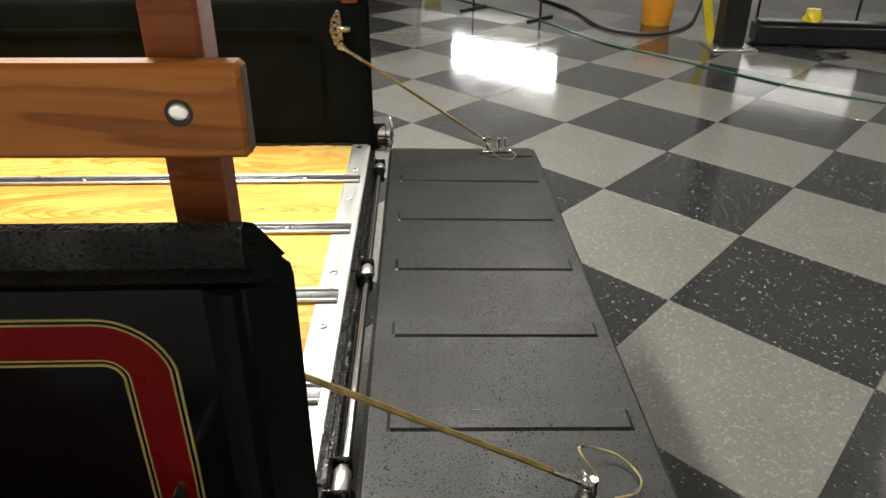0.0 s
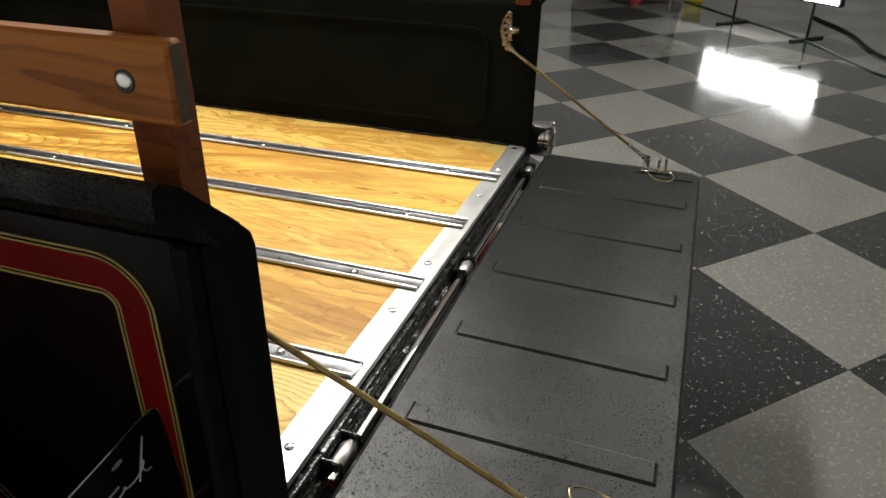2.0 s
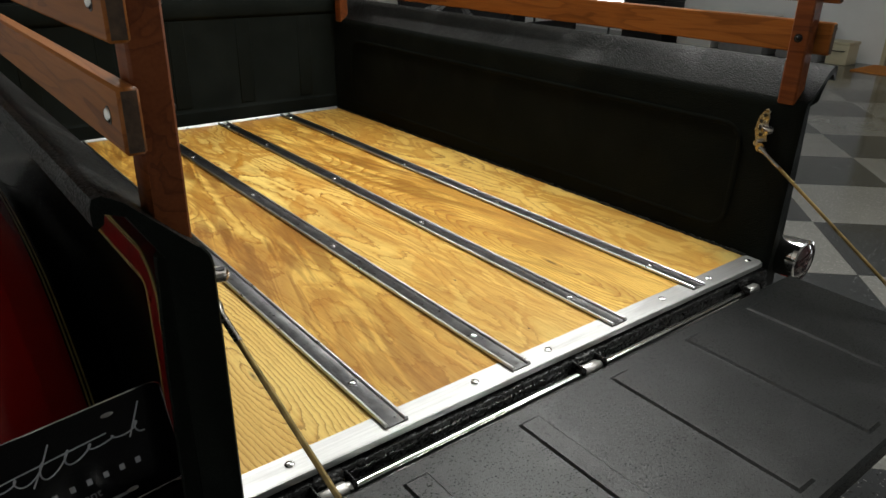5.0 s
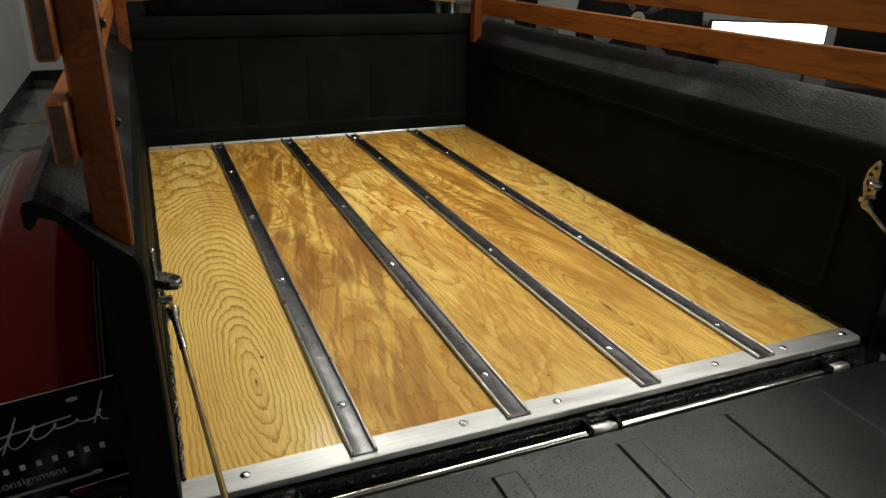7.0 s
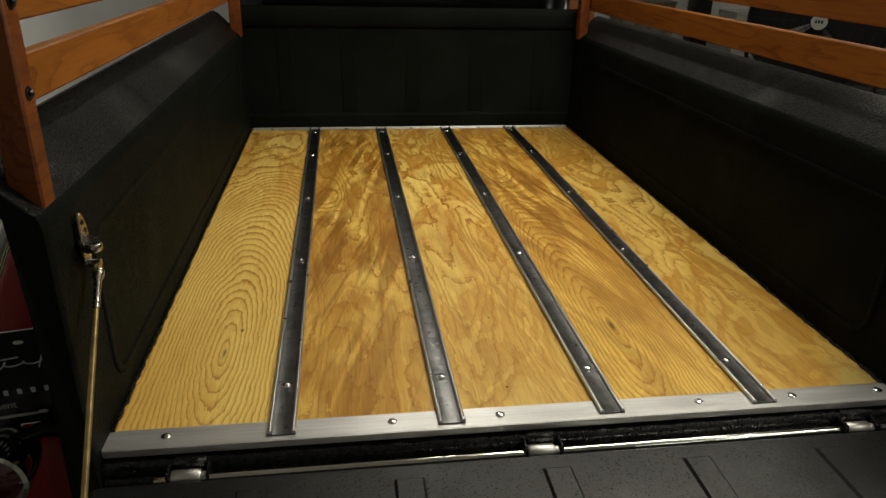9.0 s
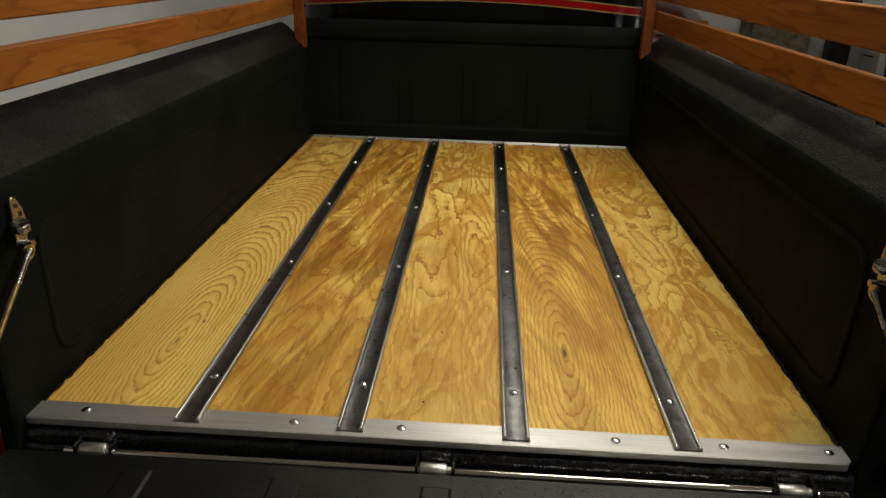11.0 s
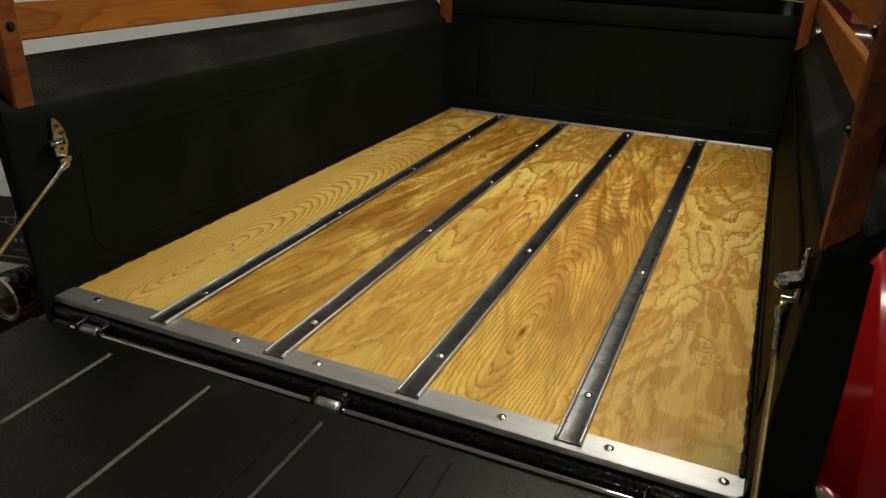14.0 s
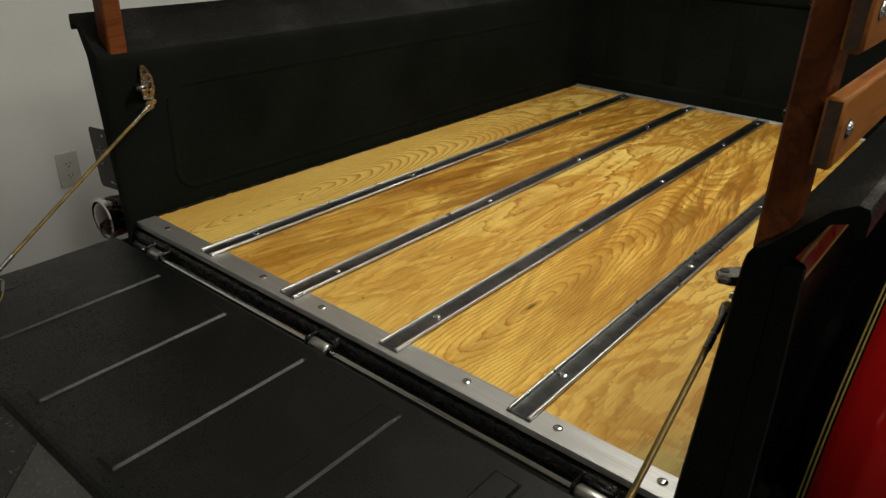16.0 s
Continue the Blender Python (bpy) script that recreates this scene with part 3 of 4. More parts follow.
def side_panel(truck, s):
    """s: -1 west side, +1 east side."""
    i = 0 if s < 0 else 5

    def ring(y, k):
        """k: 1 at the rear end, 0 along the rest; the rear end is rounded and leans forward towards the outside."""
        w = edge(i, y)
        t = -0.626 if s < 0 else 0.630
        o = -0.734 if s < 0 else 0.728
        e = 0.433 if s < 0 else 0.429     # height of the outer edge over the floor
        q = s * 0.664
        pts = [(w, Z - 0.07), (w, Z), (t, Z + 0.338), (t + s * 0.002, Z + 0.350), (t + s * 0.008, Z + 0.359), (t + s * 0.020, Z + 0.366),
               (o - s * 0.03, Z + e - 0.012), (o - s * 0.012, Z + e - 0.002), (o - s * 0.003, Z + e - 0.004), (o, Z + e - 0.012), (o, Z + e - 0.030), (o - s * 0.004, Z + e - 0.034),
               (o - s * 0.010, Z + e - 0.030), (o - s * 0.012, Z + e - 0.020), (o - s * 0.03, Z + e - 0.026), (q + s * 0.010, Z + 0.356), (q, Z + 0.344), (q, Z - 0.12), (w, Z - 0.12)]
        out = []
        for j, (x, z) in enumerate(pts):
            lean = 0.0
            if k:
                far = min(1.0, max(0.0, (abs(x) - 0.626) / 0.045))
                if 5 <= j <= 15:
                    lean = (0.010 if s < 0 else -0.002) * min(1.0, (abs(x) - 0.63) / 0.09)
                else:
                    lean = (0.038 if s < 0 else 0.012) * far
            inset = (0.004 if k == 1 else 0.001) * (1 if j in (1, 2, 3, 4) else 0)
            out.append((x + s * inset, y + lean, z))
        return out
    n0 = -0.034 if s < 0 else -0.021
    ys = [(n0, 1), (n0 + 0.004, 0.5), (n0 + 0.015, 0.3)] + [(0.1 * k, 0) for k in range(1, 19)] + [(1.905, 0)]
    bm = quads(bmesh.new(), [ring(y, k) for y, k in ys])
    # the flared rail on top is rubbed glossier than the sides
    for f in bm.faces:
        if min(v.co.z for v in f.verts) > Z + 0.352:
            f.material_index = 1
        elif min(abs(v.co.x) for v in f.verts) > 0.6635:
            f.material_index = 2
    sp = part("bed_side", bm, LINER, truck, "black liner-coated bed side with flared rail")
    sp.data.materials.append(RAILTOP)
    sp.data.materials.append(BLACK)
    # pressed panel outline on the inner face
    x = lambda y, z: edge(i, y) + (s * 0.628 - edge(i, y)) * (z - Z) / 0.338 - s * 0.0005
    y0, y1, z0, z1, r = 0.105, 1.76, Z + 0.045, Z + (0.280 if s < 0 else 0.286), 0.045
    path = []
    for cy, cz, a0 in ((y1 - r, z1 - r, 0), (y0 + r, z1 - r, 90), (y0 + r, z0 + r, 180), (y1 - r, z0 + r, 270)):
        for k in range(7):
            a = radians(a0 + 15 * k)
            yy = cy + r * math.cos(a)
            zz = cz + r * math.sin(a)
            path.append((x(yy, zz), yy, zz))
    bm = tube(path + [path[0]], 0.0065, 10)
    for v in bm.verts:
        xw = x(v.co.y, v.co.z)
        v.co.x = xw + (v.co.x - xw) * 0.30
    part("pressed_bead", bm, LINER, sp)
    # sprayed coating that ran into the joint with the planks
    rnd = random.Random(11 + s)
    pts = [(edge(i, y) - s * (0.002 + 0.002 * rnd.random()), y, Z + 0.001 + 0.003 * rnd.random()) for y in np.arange(0.034, LEN, 0.012)]
    part("joint_bead", tube(pts, [0.0018 + 0.0026 * rnd.random() for _ in pts], 6), BEAM, sp)
    # rolled flange on the outer rear edge
    fo, fy = (0.680, 0.006) if s < 0 else (0.690, -0.004)
    part("rear_flange", quads(bmesh.new(), [[(s * 0.6645, fy - 0.004, z), (s * (fo + k), fy, z), (s * (fo + k + 0.001), fy + 0.008, z), (s * (fo + k - 0.004), fy + 0.016, z), (s * 0.6645, fy + 0.026, z)]
                                            for z, k in ((Z - 0.118, 0.004), (Z + 0.05, 0.002), (Z + 0.20, 0.0), (Z + 0.345, -0.006))]), LINER, sp)
    # stripe on the outer face: red band between double pin stripes
    def loop(inset, w0, thick, mat, name, lab):
        def outline(d):
            yr, zt, rr = (0.062 if s < 0 else 0.050) + d, Z + 0.319 - d, max(0.062 - d, 0.016)
            pts = []
            for k in range(9):
                a = radians(90 + k * 10)
                pts.append((yr + rr + rr * math.cos(a) * 1.0, zt - rr + rr * math.sin(a)))
            pts = [(1.84, zt)] + pts
            pts += [(yr, zt - 0.16), (yr + 0.002, zt - 0.30), (yr + 0.004, zt - 0.40)]
            return pts
        a, b = outline(inset), outline(inset + w0)
        bm2 = bmesh.new()

        def xo(y):
            return s * 0.664
        quads(bm2, [[(xo(p[0]) + s * thick, *p) for p in a], [(xo(p[0]) + s * thick, *p) for p in b]], close=False)
        quads(bm2, [[(xo(p[0]) - s * 0.001, *p) for p in a], [(xo(p[0]) + s * thick, *p) for p in a]], close=False)
        quads(bm2, [[(xo(p[0]) + s * thick, *p) for p in b], [(xo(p[0]) - s * 0.001, *p) for p in b]], close=False)
        return part(name, bm2, mat, sp, lab)
    loop(0.000, 0.0022, 0.0012, GOLD, "pin_stripe", "gold pin stripe")
    loop(0.0065, 0.0335, 0.0010, STRIPE, "red_stripe", "red painted stripe")
    loop(0.0052, 0.0016, 0.0012, GOLD, "pin_stripe", "gold pin stripe")
    loop(0.0402, 0.0016, 0.0012, GOLD, "pin_stripe", "gold pin stripe")
    loop(0.0445, 0.0022, 0.0012, GOLD, "pin_stripe", "gold pin stripe")


def headboard(truck):
    y = LEN + 0.004
    prof = [(y + 0.034, Z - 0.05), (y + 0.034, Z + 0.437), (y + 0.030, Z + 0.443), (y + 0.002, Z + 0.443), (y - 0.001, Z + 0.439), (y, Z + 0.388), (y + 0.004, Z + 0.378), (y + 0.009, Z + 0.374),
            (y + 0.010, Z + 0.062), (y + 0.006, Z + 0.054), (y + 0.001, Z + 0.050), (y, Z - 0.05)]
    hb = part("headboard", prism(prof, "x", -0.640, 0.640), LINER, truck, "black liner-coated front bed panel")
    for x in (-0.478, -0.242, 0.0, 0.246, 0.495):
        part("pressed_rib", box(x - 0.028, x + 0.028, y + 0.0075, y + 0.011, Z + 0.066, Z + 0.370, 0.0015), LINER, hb)
    part("top_roll", tube([(-0.64, y + 0.016, Z + 0.441), (0.640, y + 0.016, Z + 0.441)], 0.009, 10), LINER, hb)


def tailgate(truck):
    xs, ribs = [-0.626, -0.620, -0.602], (-0.412, -0.199, 0.012, 0.222, 0.430)
    for r in ribs:
        xs += [r - 0.0215, r - 0.0175, r + 0.0175, r + 0.0215]
    xs += [0.614, 0.633, 0.639]
    ys = [-0.444, -0.439, -0.421, -0.416, -0.096, -0.091, -0.066, -0.059]
    bm = bmesh.new()
    top, bot = {}, {}
    zt = lambda y: Z - 0.016 + (y + 0.06) * 0.018
    for a, x in enumerate(xs):
        for b, y in enumerate(ys):
            hx = any(r - 0.018 < x < r + 0.018 for r in ribs)
            hy = -0.4165 < y < -0.0955
            px, py, pz = x, y, zt(y) + (0.0034 if hx and hy else 0)
            if b in (0, 7) or a in (0, len(xs) - 1):
                pz -= 0.005
            if (b == 0 or b == 7) and a in (0, 1, len(xs) - 2, len(xs) - 1):
                py += (0.012 if a in (0, len(xs) - 1) else 0.005) * (1 if b == 0 else -1)
            top[a, b] = bm.verts.new((px, py, pz))
            bot[a, b] = bm.verts.new((px, py, zt(y) - 0.032)) if a in (0, len(xs) - 1) or b in (0, 7) else None
    A, B = len(xs), len(ys)
    for a in range(A - 1):
        for b in range(B - 1):
            bm.faces.new((top[a, b], top[a + 1, b], top[a + 1, b + 1], top[a, b + 1]))
    rim = [(a, 0) for a in range(A)] + [(A - 1, b) for b in range(1, B)] + [(a, B - 1) for a in range(A - 2, -1, -1)] + [(0, b) for b in range(B - 2, 0, -1)]
    for p, q in zip(rim, rim[1:] + rim[:1]):
        bm.faces.new((top[p], top[q], bot[q], bot[p]))
    bm.faces.new([bot[p] for p in rim][::-1])
    tg = part("tailgate", bm, GATE, truck, "lowered tailgate in pebbled black liner", 10)
    # folded corner plates where the arms are fixed
    for s, x0, x1 in ((-1, -0.622, -0.552), (1, 0.578, 0.636)):
        part("corner_plate", box(x0, x1, -0.428, -0.262, zt(-0.35) - 0.001, zt(-0.35) + 0.0018, 0.0006), GATE, tg)
    part("hinge_rod", tube([(-0.55, -0.041, Z - 0.033), (0.56, -0.036, Z - 0.033)], 0.0072, 12), CHROME, tg, "bright steel hinge rod")
    for x in (-0.508, 0.004, 0.522):
        ax = pose(x, -0.038, Z - 0.032, 0, 90, 0)
        part("hinge_knuckle", joined([lathe([(0.0108, -0.020), (0.0122, -0.018), (0.0122, 0.018), (0.0108, 0.020)], ax, 18), lathe([(0.0085, 0.020), (0.0085, 0.027)], ax, 14)]), STEEL, tg, "steel hinge knuckle")
        part("hinge_bracket", joined([box(x - 0.026, x - 0.0215, -0.050, -0.0046, Z - 0.055, Z - 0.016, 0.003), box(x + 0.028, x + 0.0325, -0.050, -0.0046, Z - 0.055, Z - 0.016, 0.003),
                                      box(x - 0.021, x + 0.0275, -0.026, -0.0048, Z - 0.050, Z - 0.0125, 0.004)]), BEAM, tg)
    return zt


def gate_arms(truck, zt):
    for s in (-1, 1):
        w = -0.623 if s < 0 else 0.627
        i = -s   # inwards
        latch = joined([
            prism([(0.034, Z + 0.262), (0.058, Z + 0.256), (0.066, Z + 0.285), (0.062, Z + 0.310), (0.050, Z + 0.330), (0.042, Z + 0.333), (0.038, Z + 0.328)], "x", min(w, w + i * 0.005), max(w, w + i * 0.005), 0.0008),
            prism([(w, 0.030), (w, 0.062), (w + i * 0.020, 0.048), (w + i * 0.031, 0.034), (w + i * 0.033, 0.022), (w + i * 0.026, 0.013), (w + i * 0.012, 0.017)], "z", Z + 0.286, Z + 0.297, 0.0015),
            tube([(w + i * 0.004, 0.050, Z + 0.258), (w + i * 0.019, 0.050, Z + 0.258)], 0.006, 10)])
        bmesh.ops.translate(latch, verts=latch.verts, vec=(0, 0.010, 0.002))
        br = part("gate_bracket", latch, SATIN, truck, "plated steel tailgate latch bracket")
        for y, z in ((0.047, Z + 0.318), (0.054, Z + 0.304), (0.050, Z + 0.275)):
            part("screw", dome(0.0042, 0.002, pose(w + i * 0.005, y + 0.010, z + 0.002, 0, 90 * i, 0), 8), DARKM, br)
        part("eyelet", lathe([(0.0055, 0), (0.0055, 0.0006), (0, 0.0006)], pose(w + i * 0.025, 0.038, Z + 0.2992), 12), DARKM, br)
        # arm
        p0 = Vector((w + i * 0.016, 0.060, Z + 0.259))
        p1 = Vector(((-0.557 if s < 0 else 0.612), (-0.332 if s < 0 else -0.314), Z + 0.010))
        d = (p1 - p0).normalized()
        L = (p1 - p0).length
        arm = part("gate_arm", tube([p0 + d * 0.07, p0 + d * (L - 0.055)], 0.0037, 12), RUST, truck, "aged brass-coloured tailgate support arm")
        part("rod_end", tube([p0 + d * 0.012, p0 + d * 0.022, p0 + d * 0.03, p0 + d * 0.072], [0.0078, 0.0074, 0.0046, 0.0046], 12), SATIN, arm, "bright rod end")
        part("rod_end", tube([p1 - d * 0.058, p1 - d * 0.014, p1 - d * 0.012, p1], [0.0046, 0.0046, 0.0075, 0.0070], 12), SATIN, arm, "bright rod end")
        part("eye", lathe([(0.009, -0.003), (0.0095, 0), (0.009, 0.003)], Matrix.Translation(p0 + d * 0.012) @ pose(0, 0, 0, 0, 90, 0), 14), ZINC, arm)
        foot = lathe([(0.013, 0.0), (0.012, 0.004), (0.007, 0.007), (0, 0.008)], pose(p1.x, p1.y - 0.002, zt(-0.33) + 0.002), 14)
        pin = part("clip_pin", joined([foot if s < 0 else box(p1.x - 0.013, p1.x + 0.013, p1.y - 0.055, p1.y + 0.012, zt(-0.33) + 0.0036, zt(-0.33) + 0.0066, 0.001),
                                       tube([(p1.x, p1.y - 0.002, zt(-0.33) + 0.004), (p1.x, p1.y - 0.002, Z + 0.020)], 0.0055, 10)]), SATIN, truck, "plated clip pin on a lanyard")
        if s > 0:
            for dx, dy in ((0.004, -0.030), (0.006, -0.046)):
                part("stud", tube([(p1.x + dx, p1.y + dy, Z - 0.012), (p1.x + dx, p1.y + dy, Z + 0.014), (p1.x + dx, p1.y + dy, Z + 0.016)], [0.0038, 0.0038, 0.0050], 10), CHROME, pin)
        ringm = Matrix.Translation(p1 + Vector((0.004 * i, 0.006, 0.002))) @ Euler((radians(70), 0.3, 0.2)).to_matrix().to_4x4()
        part("ring", tube([ringm @ Vector((0.013 * math.cos(a), 0.013 * math.sin(a), 0.003 * a / 7)) for a in np.linspace(0, 12.2, 40)], 0.0009, 6), CHROME, pin)
        base = p1 + Vector((0, 0, 0))
        zz = zt(-0.34) + 0.0055
        loop = smooth_path([(base.x + 0.01 * i, base.y - 0.010, Z + 0.012), (base.x + 0.045 * i, base.y + 0.006, Z + 0.022), (base.x + 0.075 * i, base.y - 0.018, zz + 0.012), (base.x + 0.070 * i, base.y - 0.052, zz + 0.002),
                            (base.x + 0.036 * i, base.y - 0.070, zz), (base.x + 0.010 * i, base.y - 0.058, zz + 0.002), (base.x, base.y - 0.03, zz + 0.004)])
        la = part("lanyard", tube(loop, 0.0011, 6), ZINC, pin, "thin steel wire lanyard")
        for k in (9, 38):
            part("crimp", tube([loop[k], loop[k + 3]], 0.0026, 8), CHROME, la)


def fender(truck, s):
    """Pontoon rear fender: red crown between pin stripes, black edges."""
    prof = [(0.11, 0.16), (0.125, 0.30), (0.155, 0.46), (0.225, 0.605), (0.325, 0.695), (0.465, 0.770), (0.64, 0.810), (0.84, 0.825), (1.02, 0.820), (1.20, 0.788), (1.36, 0.72), (1.48, 0.60), (1.56, 0.43), (1.60, 0.20)]
    P = smooth_path([(0, y, z) for y, z in prof], 4)
    c = Vector((0, 0.92, 0.25))
    cols = [0.0, 0.03, 0.06, 0.10, 0.15, 0.19, 0.215, 0.24, 0.262, 0.280, 0.290]
    lift = [-0.085, -0.048, -0.024, -0.006, 0.0, 0.0, -0.008, -0.026, -0.052, -0.092, -0.14]

    def at(k, u, extra=0.0):
        p = P[k]
        n = (p - c).normalized()
        h = np.interp(u, cols, lift) + extra
        q = p + n * h
        return (s * (0.680 + u), q.y, q.z)

    def strip(u0, u1, extra, n):
        us = np.linspace(u0, u1, n)
        bm = quads(bmesh.new(), [[at(k, u, extra) for u in us] for k in range(len(P))], close=False)
        under = quads(bmesh.new(), [[at(k, u, extra - 0.012) for u in us[::-1]] for k in range(len(P))], close=False)
        return joined([bm, under])
    f = part("rear_fender", strip(0.0, 0.290, 0.0, 60), BLACK, truck, "glossy black and red rear fender with pin stripes")
    part("fender_apron", quads(bmesh.new(), [[at(k, 0.0), (s * 0.6645, at(k, 0.0)[1], at(k, 0.0)[2] - 0.01), (s * 0.6645, at(k, 0.0)[1], at(k, 0.0)[2] - 0.022), (at(k, 0.0)[0], at(k, 0.0)[1], at(k, 0.0)[2] - 0.012)] for k in range(len(P))]), BLACK, f)
    part("red_crown", strip(0.050, 0.196, 0.0022, 40), RED, f, "glossy red fender crown")
    for u in (0.0385, 0.0445, 0.198, 0.2035):
        part("pin_stripe", strip(u, u + 0.0028, 0.0034, 2), GOLD, f, "gold pin stripe")
    # wheel in the arch
    w = part("rear_wheel", lathe([(0.20, -0.08), (0.33, -0.085), (0.355, -0.06), (0.36, 0.0), (0.355, 0.06), (0.33, 0.085), (0.20, 0.08)], pose(s * 0.80 - 0.008, 0.95, 0.36, 0, 90, 0), 36), RUBBER, truck, "black rubber tyre with red steel rim")
    part("rim", lathe([(0.0, -0.03), (0.06, -0.035), (0.19, -0.045), (0.205, -0.07), (0.205, 0.07), (0.19, 0.045), (0.06, 0.035), (0, 0.03)], pose(s * 0.80 - 0.008, 0.95, 0.36, 0, 90, 0), 30), RED, w, "red steel rim")


def tail_light(truck, s):
    x, y, z = (-0.774, -0.014, 0.564) if s < 0 else (0.699, -0.055, 0.598)
    m = pose(x, y, z, -90, 0, 0)
    tl = part("tail_light", lathe([(0.0, 0.105), (0.018, 0.103), (0.034, 0.090), (0.043, 0.066), (0.047, 0.035), (0.048, 0.008), (0.050, 0.006), (0.050, -0.004), (0.044, -0.006), (0.044, 0.0)], m, 30), CHROME, truck, "chrome bullet tail light with red lens")
    part("lens", lathe([(0.0, -0.014), (0.018, -0.0125), (0.033, -0.008), (0.0435, 0.0), (0.040, 0.004)], m, 30), LENS, tl, "red glass lens")
    part("mount_arm", tube([(x - s * 0.012, y + 0.05, z + 0.03), (x - s * 0.05, y + 0.07, z + 0.035), (s * 0.655, y + 0.075, z + 0.03)], [0.010, 0.012, 0.016], 10), BLACK, tl)


def dealer_plate(truck, s):
    """Black plate with a script logo drawn as plain strokes and bars."""
    x0, x1, z0, z1 = (-0.962, -0.668, 0.606, 0.760)
    if s > 0:
        return
    r, pts = 0.012, []
    for cx, cz, a0 in ((x1 - r, z1 - r, 0), (x0 + r, z1 - r, 90), (x0 + r, z0 + r, 180), (x1 - r, z0 + r, 270)):
        pts += [(cx + r * math.cos(radians(a0 + 22.5 * k)), cz + r * math.sin(radians(a0 + 22.5 * k))) for k in range(5)]
    pl = part("dealer_plate", prism(pts, "y", 0.0745, 0.0760), PLATE, truck, "black dealer plate with silver script strokes")
    part("plate_edge", tube([(x, 0.0752, z) for x, z in pts] + [(pts[0][0], 0.0752, pts[0][1])], 0.0011, 6), CHROME, pl)
    f = 0.0738
    cx, cz = -0.815, 0.697
    # slanted looping stroke, a long cross stroke and a tail, then a row of small bars
    wave = []
    for k in range(90):
        u = k / 89
        zz = 0.011 * math.sin(k * 0.62) * (0.7 + 0.5 * math.cos(k * 0.13)) + 0.004
        wave.append((-0.118 + 0.236 * u + 0.006 * math.cos(k * 0.62) + 0.55 * zz, zz + 0.010 * u))
    script = [wave, [(-0.125, 0.004), (-0.05, 0.014), (0.04, 0.020), (0.075, 0.022)], [(-0.012, -0.008), (0.004, 0.018), (0.016, 0.040)], [(0.098, 0.002), (0.108, 0.024), (0.118, 0.046)], [(-0.128, -0.022), (-0.112, -0.030), (-0.098, -0.018)]]
    for st in script:
        part("script_stroke", tube(smooth_path([(cx + a, f, cz + b) for a, b in st], 3), 0.0010, 5), SILVER, pl)
    for k in range(8):
        part("letter_bar", box(cx - 0.038 + k * 0.019, cx - 0.032 + k * 0.019, f - 0.0006, f + 0.0006, cz - 0.038, cz - 0.030), SILVER, pl)
    word = bpy.data.curves.new("word", "FONT")
    word.body, word.size, word.extrude, word.align_x = "Consignment", 0.0165, 0.0003, "CENTER"
    tmp = bpy.data.objects.new("word", word)
    me = bpy.data.meshes.new_from_object(tmp)
    bpy.data.objects.remove(tmp)
    me.materials.clear()
    me.materials.append(GREYM)
    me.transform(pose(cx + 0.005, f - 0.0002, cz - 0.060, 90, 0, 0))
    word_part = new("word", me)
    word_part.parent = pl
    part("text_bar", box(cx - 0.075, cx + 0.075, f - 0.0005, f + 0.0006, cz - 0.076, cz - 0.072), GREYM, pl)
    for hx in (x0 + 0.065, x1 - 0.065):
        for hz in (z1 - 0.018, z0 + 0.018):
            part("mounting_slot", lathe([(0.0030, 0), (0.0030, 0.0006), (0.0024, 0.0008), (0.0022, 0.0003), (0, 0.0003)], pose(hx, f + 0.0006, hz, 90, 0, 0) @ Matrix.Diagonal((2.4, 1, 1, 1)), 14), STEEL, pl)
    part("plate_bracket", tube([(-0.668, 0.085, 0.64), (-0.78, 0.085, 0.64)], 0.008, 8), BLACK, pl)
    # bent down a little at its free end
    pl.matrix_basis = pose(-0.668, 0.075, 0.68) @ pose(0, 0, 0, 0, -6.0, 0) @ pose(0.668, -0.075, -0.68)


def cab(truck):
    """Rounded back of the cab with a red belt between pin stripes."""
    def ring(z, k):
        hw, y0, y1, r = 0.70 * k, 2.0 + (1 - k) * 0.5, 3.45, 0.22
        pts = []
        for cx, cy, a0 in ((hw - r, y1 - r, 0), (-hw + r, y1 - r, 90), (-hw + r, y0 + r, 180), (hw - r, y0 + r, 270)):
            pts += [(cx + r * math.cos(radians(a0 + 15 * j)) - 0.01, cy + r * math.sin(radians(a0 + 15 * j)), z) for j in range(7)]
        return pts
    body = part("cab", quads(bmesh.new(), [ring(z, k) for z, k in ((0.45, 0.97), (0.7, 0.99), (1.0, 1.0), (1.2, 1.0), (1.4, 0.98), (1.58, 0.93), (1.68, 0.86), (1.74, 0.74))]), BLACK, truck, "glossy black rounded cab with red belt stripe")

    def belt(za, zb, out):
        def line(z, o):
            pts = []
            for j in range(41):
                x = -0.70 + 1.40 * j / 40
                ax = abs(x)
                y = 2.0 if ax < 0.48 else 2.0 + 0.22 - math.sqrt(max(0, 0.22 ** 2 - (ax - 0.48) ** 2))
                nx, ny = (0, -1) if ax < 0.48 else (math.copysign((ax - 0.48) / 0.22, x), -(1 - ((ax - 0.48) / 0.22) ** 2) ** 0.5 if ax < 0.70 else 0)
                pts.append((x - 0.01 + nx * o, y + ny * o, z - 0.085 * (x + 0.02) ** 2))
            return pts
        return quads(bmesh.new(), [line(za, -0.001), line(za, out), line(zb, out), line(zb, -0.001)], close=False)
    part("belt_stripe", belt(1.1235, 1.146, 0.004), RED, body, "raised red belt stripe")
    for z in (1.1185, 1.1475):
        part("pin_stripe", belt(z, z + 0.0035, 0.003), GOLD, body, "gold pin stripe")


